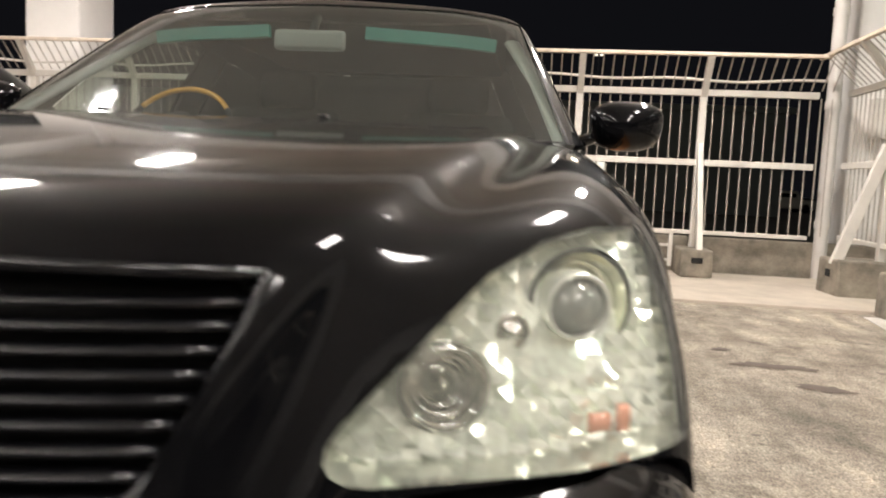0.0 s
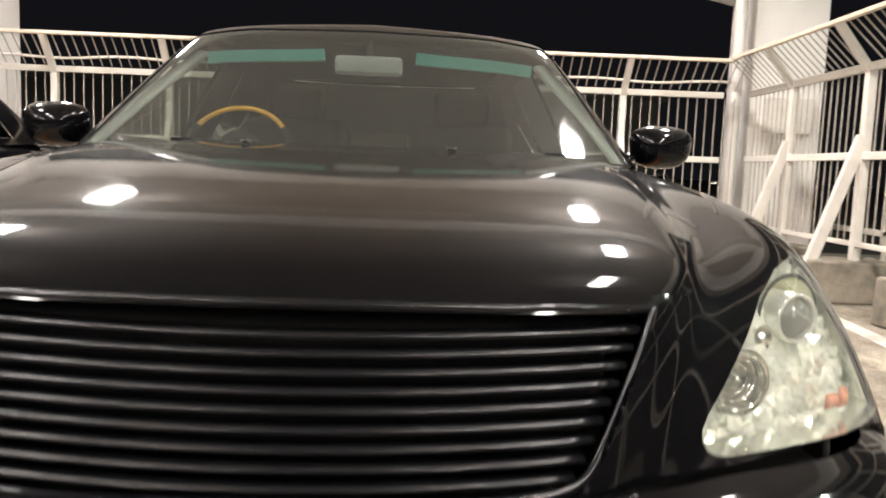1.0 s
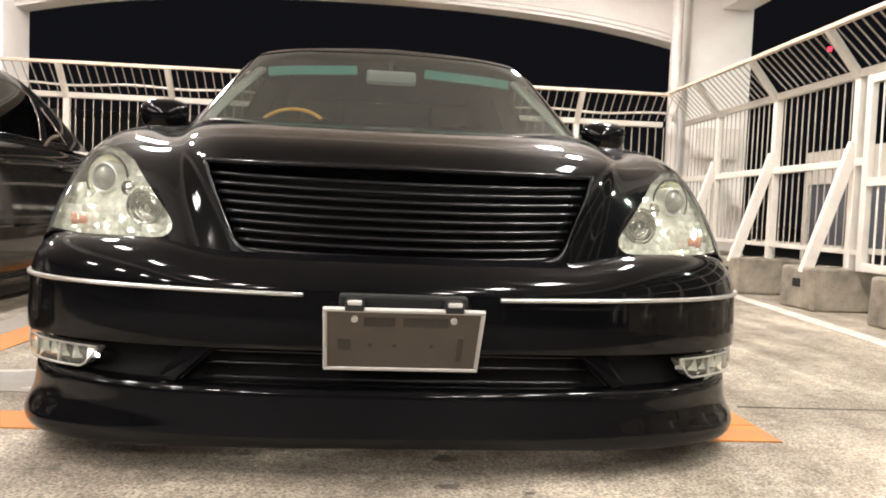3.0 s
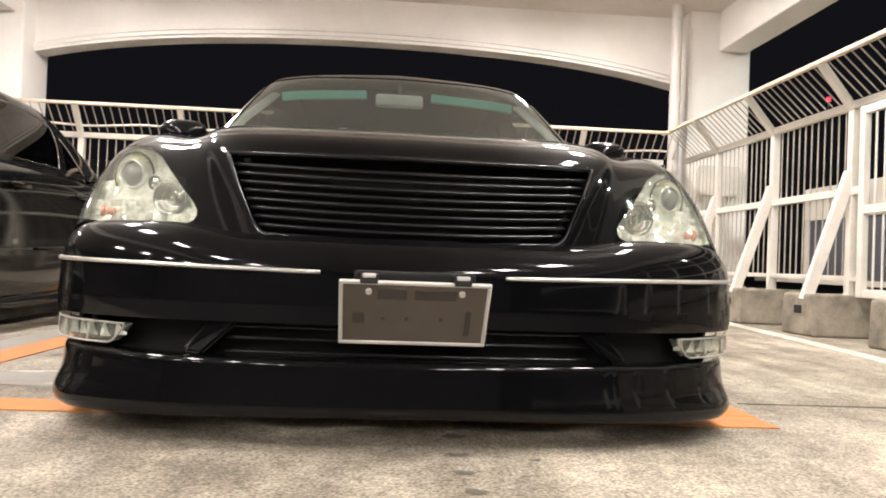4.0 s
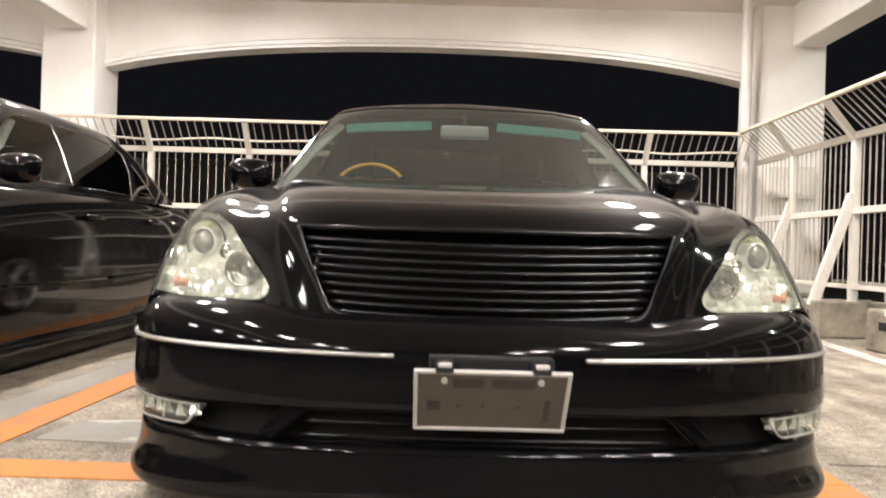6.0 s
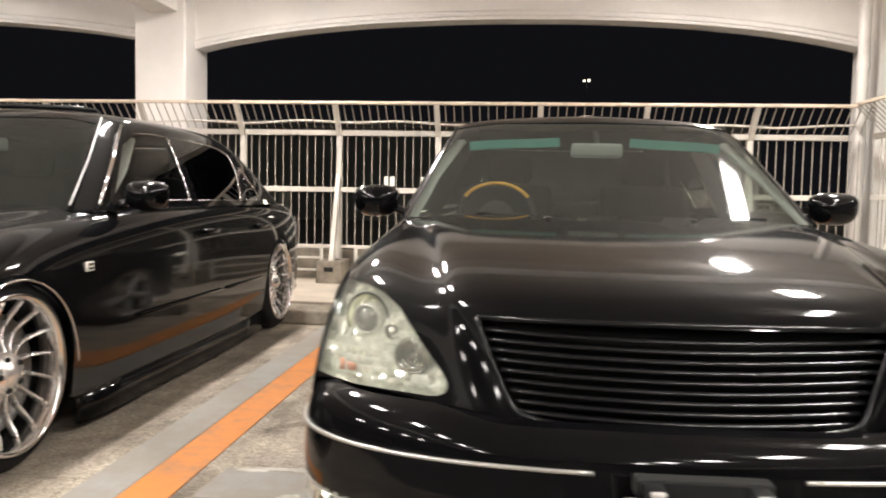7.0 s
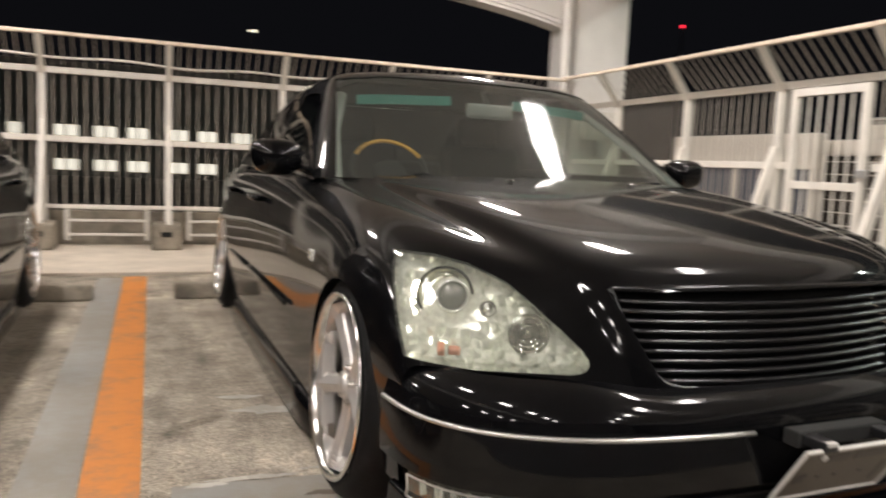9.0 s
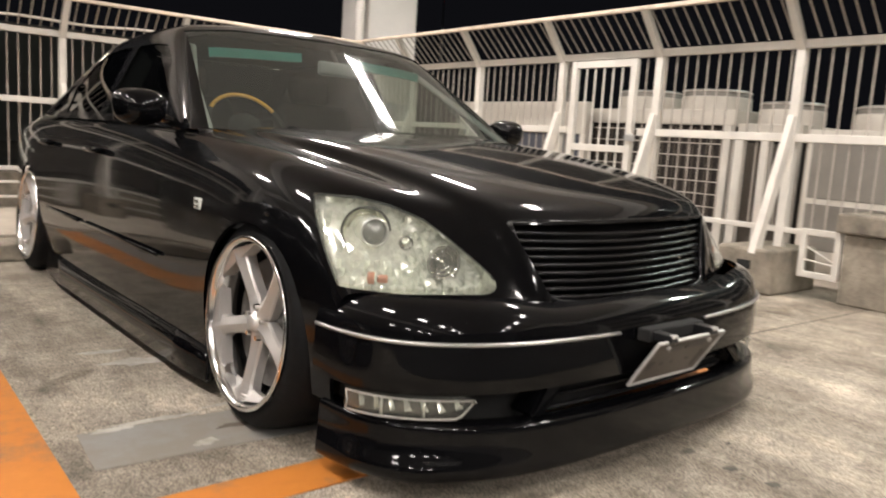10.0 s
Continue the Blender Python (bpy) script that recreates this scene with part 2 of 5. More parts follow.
M = {
    "floor": concrete_floor(),
    "orange": worn_paint("orange_line_paint", (0.58, 0.20, 0.03), (0.33, 0.165, 0.075), 0.435),
    "white_line": worn_paint("faded_white_paint", (0.64, 0.61, 0.56), (0.36, 0.335, 0.30), 0.46),
    "scuff": worn_paint("pale_cement_scuff", (0.52, 0.49, 0.44), (0.33, 0.30, 0.26), 0.48),
    "damp": surface("old_damp_stain", (0.125, 0.096, 0.075), 0.6, vary=0.35, scale=9, bump=0.2),
    "grey_band": worn_paint("grey_deck_coat", (0.275, 0.265, 0.245), (0.25, 0.225, 0.19), 0.50),
    # unseen floor ahead of the bays, made dark to dim the bumper's reflections
    "aisle": surface("unseen_dark_floor", (0.042, 0.039, 0.036), 0.7, vary=0.3, scale=1.2, bump=0.2),
    "disc": surface("steel_brake_disc", (0.15, 0.14, 0.13), 0.5, 0.5, vary=0.2, scale=20),
    "stain": surface("oil_stain", (0.105, 0.092, 0.075), 0.65, vary=0.35, scale=25, bump=0.1),
    "plaster": surface("white_wall_paint", (0.86, 0.825, 0.785), 0.7, vary=0.06, scale=1.3, bump=0.12, bump_scale=25),
    "dim_wall": surface("dark_wall_paint", (0.10, 0.095, 0.09), 0.8, vary=0.2, scale=0.6, bump=0.1),
    "ceiling": surface("ceiling_paint", (0.72, 0.66, 0.61), 0.8, vary=0.08, scale=0.8, bump=0.1),
    "fence": surface("white_fence_paint", (0.69, 0.65, 0.59), 0.45, vary=0.10, scale=5, bump=0.06, bump_scale=40),
    # the fence paint again, with the bars' weaker lighting put into the colour
    "fence_bar": surface("shaded_bar_paint", (0.39, 0.345, 0.30), 0.5, vary=0.2, scale=6),
    "rust": surface("stained_fence_paint", (0.62, 0.52, 0.42), 0.6, vary=0.2, scale=9, bump=0.1),
    "block": surface("raw_concrete", (0.245, 0.212, 0.168), 0.88, vary=0.48, scale=5, bump=0.4, bump_scale=45),
    "kerb": surface("kerb_concrete", (0.52, 0.455, 0.375), 0.85, vary=0.15, scale=3, bump=0.3, bump_scale=50),
    "pipe": surface("pvc_pipe", (0.66, 0.62, 0.58), 0.4, vary=0.08, scale=3),
    "galv": surface("galvanised_steel", (0.55, 0.55, 0.54), 0.4, 0.8, vary=0.15, scale=12),
    "paint": surface("black_car_paint", (0.0019, 0.0019, 0.0024), 0.5, vary=0.15, scale=3, coat=1.0, spec=0.02),
    "black": surface("satin_black_plastic", (0.010, 0.010, 0.011), 0.42, vary=0.15, scale=20),
    "bar_black": surface("gloss_black_slat", (0.006, 0.006, 0.007), 0.22, vary=0.15, scale=20),
    # near black: recess shade held in the colour, also used for black parts
    "dark": surface("recess_shade_and_black", (0.008, 0.0078, 0.0075), 0.9, vary=0.1, scale=10),
    "rubber": surface("tyre_rubber", (0.007, 0.007, 0.0075), 0.7, vary=0.25, scale=25, bump=0.15, bump_scale=90, spec=0.15),
    "chrome": surface("bright_chrome", (0.80, 0.79, 0.77), 0.08, 1.0, vary=0.04, scale=6),
    "satin": surface("brushed_trim", (0.58, 0.57, 0.55), 0.34, 0.8, vary=0.1, scale=14),
    "alloy": surface("polished_alloy", (0.78, 0.77, 0.75), 0.16, 1.0, vary=0.08, scale=9, rough_vary=0.05),
    "alloy_soft": surface("brushed_alloy", (0.80, 0.775, 0.75), 0.27, 0.85, vary=0.08, scale=9, rough_vary=0.06),
    "spoke": surface("silver_wheel_paint", (0.62, 0.595, 0.57), 0.36, 0.65, vary=0.06, scale=9),
    "reflector": surface("lamp_reflector", (0.95, 0.98, 0.89), 0.09, 0.62, vary=0.25, scale=55, bump=0.05, bump_scale=40),
    "lamp_body": surface("lamp_bezel", (0.84, 0.85, 0.80), 0.16, 0.65, vary=0.1, scale=12),
    "lamp_grey": surface("lamp_dark_metal", (0.60, 0.61, 0.56), 0.14, 0.9, vary=0.2, scale=18, bump=0.2, bump_scale=20),
    "fog_dark": surface("fog_reflector", (0.12, 0.12, 0.11), 0.22, 0.7, vary=0.3, scale=35, bump=0.3, bump_scale=30),
    "fog_rim": surface("pale_fog_rim", (0.42, 0.405, 0.375), 0.4, 0.3, vary=0.1, scale=20),
    "lamp_gold": surface("lamp_warm_metal", (0.82, 0.83, 0.68), 0.12, 0.85, vary=0.15, scale=18, bump=0.2, bump_scale=22),
    "amber": surface("amber_lens", (0.46, 0.21, 0.14), 0.2, vary=0.1, scale=30),
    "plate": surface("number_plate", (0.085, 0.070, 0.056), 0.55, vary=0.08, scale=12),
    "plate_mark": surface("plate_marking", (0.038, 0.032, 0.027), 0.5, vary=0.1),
    "plate_frame": surface("plate_frame_white", (0.52, 0.50, 0.475), 0.35, vary=0.05),
    "wood": surface("varnished_amber_wood", (0.72, 0.36, 0.05), 0.2, vary=0.3, scale=14, stretch=(1, 1, 6), coat=0.6),
    # trim kept near black: the dimness of the cabin is in its colour
    "cabin": surface("shade_dark_cabin_trim", (0.014, 0.015, 0.0135), 0.85, vary=0.1, scale=10, spec=0.1),
    "trim_pale": surface("pale_pillar_trim", (0.40, 0.41, 0.38), 0.75, vary=0.06, scale=10),
    "mirror_grey": surface("grey_mirror_shell", (0.26, 0.265, 0.245), 0.6, vary=0.08, scale=10),
    # seats near black too, cabin shade put into the leather
    "leather": surface("shade_dark_leather", (0.004, 0.004, 0.0036), 0.8, spec=0.08, vary=0.12, scale=12, bump=0.1),
    # last value: dust and the ceiling's sheen put in as one even veil
    "screen": glass("windscreen_glass", (0.46, 0.53, 0.48), 0.065, 1.52, 0.032),
    "screen_dark": glass("dark_windscreen_glass", (0.22, 0.25, 0.23), 0.006, 1.5, 0.02),
    "privacy": glass("dark_tinted_glass", (0.03, 0.03, 0.03), 0.0, 1.5),
    "shade_band": surface("teal_shade_band", (0.042, 0.235, 0.19), 0.5, vary=0.1, scale=8),
    "lens": glass("headlamp_lens", (0.98, 0.985, 0.94), 0.02, 1.42, 0.06),
    "tube": glow("tube_glow", (1.0, 0.94, 0.89), 125.0),
    "window_glow": glow("lit_window", (1.0, 0.93, 0.78), 1.15),
    "red_glow": glow("red_beacon", (1.0, 0.03, 0.06), 3.0),
    "far_wall": surface("far_facade", (0.26, 0.26, 0.245), 0.9, vary=0.15, scale=0.5),
    "asphalt": surface("road_asphalt", (0.15, 0.142, 0.125), 0.9, vary=0.3, scale=0.8, bump=0.2),
    "unit": surface("cream_unit_paint", (0.60, 0.555, 0.49), 0.55, vary=0.08, scale=3, bump=0.05),
    "unit_mid": surface("grey_unit_panel", (0.22, 0.20, 0.175), 0.5, vary=0.12, scale=4, bump=0.05),
    "unit_dark": surface("condenser_fins", (0.020, 0.014, 0.011), 0.7, vary=0.2, scale=20),
    "unit_blue": surface("blue_grey_panel", (0.075, 0.080, 0.10), 0.5, vary=0.12, scale=4, bump=0.05),
    "blue_label": surface("blue_label", (0.15, 0.24, 0.36), 0.5),
}

# ---- mesh tools ----
def part(name, bm, material, parent=None, label="", smooth=False):
    """Links a bmesh as one mesh object, under a thing or a part if one is given."""
    me = bpy.data.meshes.new(name)
    bmesh.ops.recalc_face_normals(bm, faces=bm.faces)
    bm.to_mesh(me)
    bm.free()
    mats = material if isinstance(material, (list, tuple)) else [material]
    for m in mats:
        me.materials.append(m)
    if smooth:
        for p in me.polygons:
            p.use_smooth = True
    ob = new(name, me)
    if parent is not None:
        ob.parent = parent
    if label:
        ob["label"] = label
    return ob


def empty(name, m=None):
    ob = new(name)
    ob.empty_display_size = 0.2
    if m is not None:
        ob.matrix_world = m
    return ob


def box(x0, x1, y0, y1, z0, z1, bevel=0.0, bm=None, segments=2):
    """A box between two corners, with rounded edges."""
    own = bmesh.new()
    bmesh.ops.create_cube(own, size=1)
    for v in own.verts:
        v.co = Vector(((x0 + x1) / 2 + v.co.x * (x1 - x0), (y0 + y1) / 2 + v.co.y * (y1 - y0), (z0 + z1) / 2 + v.co.z * (z1 - z0)))
    if bevel:
        bmesh.ops.bevel(own, geom=list(own.edges), offset=bevel, segments=segments, affect="EDGES", profile=0.5)
    return join(bm, own)


def join(bm, other, m=None):
    """Adds other to bm (or returns it alone)."""
    if m is not None:
        bmesh.ops.transform(other, matrix=m, verts=other.verts)
    if bm is None:
        return other
    me = bpy.data.meshes.new("joined")
    other.to_mesh(me)
    other.free()
    bm.from_mesh(me)
    bpy.data.meshes.remove(me)
    return bm


def rod(a, b, r, sides=10, bm=None, r2=None):
    """A round bar from a to b."""
    a, b = Vector(a), Vector(b)
    own = bmesh.new()
    bmesh.ops.create_cone(own, cap_ends=True, segments=sides, radius1=r, radius2=r if r2 is None else r2, depth=(b - a).length)
    q = (b - a).to_track_quat("Z", "Y").to_matrix().to_4x4()
    bmesh.ops.transform(own, matrix=Matrix.Translation((a + b) / 2) @ q, verts=own.verts)
    return join(bm, own)


def beam_between(a, b, w, d, bm=None, side=(0, 0, 1), bevel=0.003):
    """A square bar from a to b, w wide across side, d deep."""
    a, b = Vector(a), Vector(b)
    zax = (b - a).normalized()
    xax = Vector(side).cross(zax)
    xax = Vector((1, 0, 0)) if xax.length < 1e-4 else xax.normalized()
    yax = zax.cross(xax)
    own = box(-w / 2, w / 2, -d / 2, d / 2, 0, (b - a).length, bevel, segments=1)
    m = Matrix((xax, yax, zax)).transposed().to_4x4()
    m.translation = a
    return join(bm, own, m)


def lathe(profile, sides=48, axis="X", bm=None):
    """Turns (radius, along) points round an axis."""
    own = bmesh.new()
    rings = []
    for r, h in profile:
        ring = []
        for k in range(sides):
            a = 2 * math.pi * k / sides
            p = (h, r * math.cos(a), r * math.sin(a)) if axis == "X" else (r * math.cos(a), r * math.sin(a), h)
            ring.append(own.verts.new(p))
        rings.append(ring)
    for p, q in zip(rings, rings[1:]):
        for k in range(sides):
            own.faces.new((p[k], p[(k + 1) % sides], q[(k + 1) % sides], q[k]))
    return join(bm, own)


def spline_matrix(count, samples):
    """Weights of a clamped uniform cubic B-spline."""
    deg = 3
    knots = np.r_[np.zeros(deg), np.linspace(0, 1, count - deg + 1), np.ones(deg)]
    ts = np.linspace(0, 1, samples)
    out = np.zeros((samples, count))
    for r, t in enumerate(ts):
        t = min(t, 1 - 1e-9)
        b = np.array([1.0 if knots[i] <= t < knots[i + 1] else 0.0 for i in range(len(knots) - 1)])
        for d in range(1, deg + 1):
            nb = np.zeros(len(b) - 1)
            for i in range(len(nb)):
                l = (t - knots[i]) / (knots[i + d] - knots[i]) * b[i] if knots[i + d] > knots[i] else 0.0
                rr = (knots[i + d + 1] - t) / (knots[i + d + 1] - knots[i + 1]) * b[i + 1] if knots[i + d + 1] > knots[i + 1] else 0.0
                nb[i] = l + rr
            b = nb
        out[r] = b[:count]
    return out


def patch_points(net, rows, cols):
    """net[i][j] are control points (i along the car, j across): a smooth grid of points."""
    net = np.array(net, float)
    a, b = spline_matrix(net.shape[0], rows), spline_matrix(net.shape[1], cols)
    return np.einsum("ri,ijk,cj->rck", a, net, b)


def grid_mesh(pts, mirror=True):
    """A bmesh from a grid of points; mirrored across u = 0 and welded there."""
    bm = bmesh.new()
    for s in ((1, -1) if mirror else (1,)):
        vs = [[bm.verts.new((s * p[0], p[1], p[2])) for p in row] for row in pts]
        for i in range(len(vs) - 1):
            for j in range(len(vs[0]) - 1):
                q = (vs[i][j], vs[i + 1][j], vs[i + 1][j + 1], vs[i][j + 1])
                bm.faces.new(q if s > 0 else q[::-1])
    bmesh.ops.remove_doubles(bm, verts=bm.verts, dist=1e-4)
    return bm


def split_convex(bm, planes, where=None):
    """Cuts bm along a convex set of planes (point, outward normal). Returns the part inside; bm keeps the rest.
    where(face centre) limits the cut to faces of one side of the car."""
    live = [f for f in bm.faces if where is None or where(f.calc_center_median())]
    for co, no in planes:
        co, no = Vector(co), Vector(no).normalized()
        geom = list({e for f in live for e in f.edges}) + live + list({v for f in live for v in f.verts})
        res = bmesh.ops.bisect_plane(bm, geom=geom, plane_co=co, plane_no=no, dist=1e-5)
        faces = {g for g in res["geom"] if isinstance(g, bmesh.types.BMFace)} | {f for f in live if f.is_valid}
        live = [f for f in faces if (f.calc_center_median() - co).dot(no) < 0]
    inside = take_faces(bm, live)
    return inside


def take_faces(bm, faces):
    """Moves faces out of bm into a bmesh of their own."""
    own, seen = bmesh.new(), {}
    for f in faces:
        for v in f.verts:
            if v not in seen:
                seen[v] = own.verts.new(v.co)
        try:
            own.faces.new([seen[v] for v in f.verts])
        except ValueError:
            pass
    bmesh.ops.delete(bm, geom=faces, context="FACES")
    return own


def prism(points, axis):
    """Planes of a convex outline. axis 'v': points are (u, z) seen from the front; 'u': (v, z) seen from the side."""
    pts = [Vector(p) for p in points]
    mid = sum(pts, Vector((0, 0))) / len(pts)
    planes = []
    for p, q in zip(pts, pts[1:] + pts[:1]):
        d = q - p
        nrm = Vector((d.y, -d.x))
        if nrm.dot(mid - p) > 0:
            nrm = -nrm
        if axis == "v":
            planes.append(((p.x, 0, p.y), (nrm.x, 0, nrm.y)))
        elif axis == "u":
            planes.append(((0, p.x, p.y), (0, nrm.x, nrm.y)))
        else:
            planes.append(((p.x, p.y, 0), (nrm.x, nrm.y, 0)))
    return planes


def sweep(path, section, closed_section=True, up=(0, 0, 1)):
    """Carries a section (a list of (side, up) points) along a path."""
    bm, rings = bmesh.new(), []
    path = [Vector(p) for p in path]
    for k, p in enumerate(path):
        d = (path[min(k + 1, len(path) - 1)] - path[max(k - 1, 0)]).normalized()
        s = d.cross(Vector(up)).normalized()
        w = s.cross(d)
        rings.append([bm.verts.new(p + s * a + w * b) for a, b in section])
    n = len(section)
    for p, q in zip(rings, rings[1:]):
        for k in range(n if closed_section else n - 1):
            bm.faces.new((p[k], p[(k + 1) % n], q[(k + 1) % n], q[k]))
    if closed_section:
        bm.faces.new(rings[0][::-1])
        bm.faces.new(rings[-1])
    return bm


def round_section(w, h, n=8):
    return [(w / 2 * math.cos(2 * math.pi * k / n), h / 2 * math.sin(2 * math.pi * k / n)) for k in range(n)]


def smooth_path(points, samples):
    pts = np.array(points, float)
    return [Vector(p) for p in spline_matrix(len(pts), samples) @ pts]

# ---- the parking deck ----
FENCE_Y, FENCE_X = 6.80, 3.015
DECK = (-15.0, 6.95, -14.0)          # left end, back edge, front end
STRUCT = "structure"

floor = tagged(part("floor", box(DECK[0], 3.5, DECK[2], DECK[1] + 0.25, -0.25, 0.0), M["floor"]), "stained pale concrete parking deck floor", "floor", kind=STRUCT)
ceiling = tagged(part("ceiling", box(DECK[0], 3.9, DECK[2], 7.7, CEILING_Z, CEILING_Z + 0.25), M["ceiling"]), "painted concrete car park ceiling", "ceiling", kind=STRUCT)
# closing walls behind the camera and far to the side
for nm, b in (("wall_south", (DECK[0], 3.9, DECK[2] - 0.2, DECK[2], -0.25, CEILING_Z)), ("wall_west", (DECK[0] - 0.2, DECK[0], DECK[2], 7.7, -0.25, CEILING_Z))):
    tagged(part(nm, box(*b), M["dim_wall"]), "plain dark grey concrete wall of the car park", "wall", kind=STRUCT)


def arched_beam(x0, x1, y0, y1, z_mid, z_end, name):
    """A deep beam whose underside rises in a flat arch, with a drip moulding on its lower edge."""
    bm, n = bmesh.new(), 40
    prev = None
    for k in range(n + 1):
        s = k / n
        x = x0 + (x1 - x0) * s
        e = abs(2 * s - 1)
        z = z_mid - (z_mid - z_end) * (0.65 * e ** 2 + 0.35 * e ** 4)
        ring = [bm.verts.new(p) for p in ((x, y0, CEILING_Z + 0.1), (x, y0, z + 0.108), (x, y0 + 0.022, z + 0.100), (x, y0 + 0.022, z + 0.086), (x, y0 - 0.038, z + 0.080), (x, y0 - 0.038, z + 0.040), (x, y0 - 0.012, z + 0.034), (x, y0 - 0.012, z), (x, y1, z), (x, y1, CEILING_Z + 0.1))]
        if prev:
            for a in range(10):
                bm.faces.new((prev[a], prev[(a + 1) % 10], ring[(a + 1) % 10], ring[a]))
        prev = ring
    return tagged(part(name, bm, M["plaster"]), "white painted concrete beam with arched underside", "beam", kind=STRUCT)


PILLAR_L = (-5.34, -4.71)
PILLAR_R = (3.15, 3.92)
BEAM_Y = (7.40, 7.66)
arched_beam(PILLAR_L[1] - .02, PILLAR_R[0] + .02, *BEAM_Y, 3.10, 2.75, "beam_north_1")
arched_beam(-13.6, PILLAR_L[0] + .02, *BEAM_Y, 3.15, 2.87, "beam_north_2")
for nm, (x0, x1) in (("pillar_1", PILLAR_L), ("pillar_2", PILLAR_R)):
    tagged(part(nm, box(x0, x1, 7.1, 7.76, -0.25, CEILING_Z + 0.1, 0.02), M["plaster"]), "square white painted concrete column", "pillar", kind=STRUCT)
for nm, (x0, x1), z in (("beam_east_1", (-5.16, -4.80), 3.13), ("beam_east_2", (3.52, 3.88), 3.14)):
    tagged(part(nm, box(x0, x1, DECK[2], 7.1, z, CEILING_Z + 0.1, 0.015), M["plaster"]), "white painted concrete cross beam", "beam", kind=STRUCT)
tagged(part("parapet_north", box(DECK[0], 3.5, 6.98, 7.09, -0.2, 0.36, 0.01), M["block"]), "low concrete upstand behind the fence", "upstand", kind=STRUCT)
tagged(part("kerb_1", box(DECK[0], 3.4, 5.0, 6.95, -0.02, 0.025, 0.008), M["kerb"]), "pale raised concrete strip along the back fence", "kerb", kind=STRUCT)


tagged(part("beam_cross", box(PILLAR_L[1], PILLAR_R[0] + .45, 4.15, 4.75, 3.24, CEILING_Z + .1, .02), M["plaster"]), "white painted concrete beam across the ceiling", "beam", kind=STRUCT)


def marking(name, x0, x1, y0, y1, mat, label, m=None, z=0.004):
    bm = box(x0, x1, y0, y1, z - 0.003, z, 0.0)
    if m is not None:
        bmesh.ops.transform(bm, matrix=m, verts=bm.verts)
    return tagged(part(name, bm, mat), label, "floor marking", kind=STRUCT)


# added out of view: a dark sheet for the car's front to mirror
tagged(part("aisle", box(DECK[0], 3.5, DECK[2], -1.0, -.002, .004), M["aisle"]), "dark floor sheet added out of view for the car to mirror", "aisle", kind=STRUCT)
marking("bay_line_1", -1.985, -1.82, 0.395, 4.9, M["orange"], "worn orange painted parking bay line")
marking("bay_line_2", -1.985, 0.745, 0.235, 0.390, M["orange"], "worn orange painted front line of a parking bay")
marking("bay_line_3", 0.58, 0.745, 0.395, 4.9, M["orange"], "worn orange painted parking bay line")
marking("bay_band", -2.16, -1.99, 0.0, 4.85, M["grey_band"], "smooth grey coated strip beside the orange line", None, 0.003)
marking("lane_line_1", -0.06, 0.06, -3.3, 0.0, M["white_line"], "faded white painted lane line", pose(2.60, 4.85, 0, 0, 0, -6.5), 0.003)
# a thin shrinkage joint across the bay, and small dark drips in front of the car
for x0, y0, x1, y1 in ((.80, .62, 3.0, .60),):
    joint = beam_between((x0, y0, .001), (x1, y1, .001), .005, .004, side=(0, 0, 1))
    tagged(part("floor_joint", joint, M["stain"]), "thin dark joint in the concrete floor", "floor joint", kind=STRUCT)
for k, (x, y, r) in enumerate(((-.215, -.138, .024), (-.216, -.282, .024), (-.207, -.409, .022), (-.21, .05, .03), (-.20, -.54, .018), (-.25, -.34, .010), (-.04, -.17, .012), (1.31, .88, .016), (1.12, 2.02, .014))):
    drip = bmesh.new()
    ring = [drip.verts.new((x + r * (1 + .22 * math.sin(3 * a + k) + .1 * math.sin(7 * a)) * math.cos(a), y + .8 * r * (1 + .2 * math.cos(2 * a + k)) * math.sin(a), .0025)) for a in [2 * math.pi * i / 24 for i in range(24)]]
    drip.faces.new(ring)
    tagged(part("drip_stain", drip, M["stain"]), "small dark oil drip on the concrete floor", "stain", "oil drips", kind=STRUCT)



def floor_patch(name, x, y, rx, ry, seed, mat, label, kind="stain", z=.0028):
    """A ragged flat patch on the floor."""
    dice = random.Random(seed)
    phase = [dice.uniform(0, 6.3) for _ in range(4)]
    bm = bmesh.new()
    ring = []
    for i in range(44):
        a = 2 * math.pi * i / 44
        k = 1 + .20 * math.sin(2 * a + phase[0]) + .16 * math.sin(5 * a + phase[1]) + .10 * math.sin(9 * a + phase[2]) + dice.uniform(-.07, .07)
        ring.append(bm.verts.new((x + rx * k * math.cos(a), y + ry * k * math.sin(a), z)))
    bm.faces.new(ring)
    return tagged(part(name, bm, mat), label, kind, kind=STRUCT)


marking("bay_band", -1.78, -.85, .53, .80, M["grey_band"], "smooth grey coated strip behind the front orange line", pose(0, 0, 0, 0, 0, -3.0), 0.003)
for k, (x, y, rx, ry) in enumerate(((-1.37, 1.52, .11, .05), (-1.46, 1.70, .07, .03), (-1.50, .90, .15, .014), (-1.25, .93, .10, .012), (-1.13, .955, .06, .018), (-1.64, .88, .05, .02), (-1.44, .66, .04, .02))):
    floor_patch("cement_scuff", x, y, rx, ry, 40 + k, M["scuff"], "pale worn scuff on the concrete floor", z=.0036)
for k, (x, y, rx, ry) in enumerate(((1.475, 3.09, .16, .06), (1.577, 2.73, .10, .06), (1.30, 3.40, .05, .04), (1.98, 3.1, .05, .03), (-1.30, .74, .07, .018))):
    floor_patch("damp_stain", x, y, rx, ry, 60 + k, M["damp"], "old dark stain on the concrete floor", z=.0038)


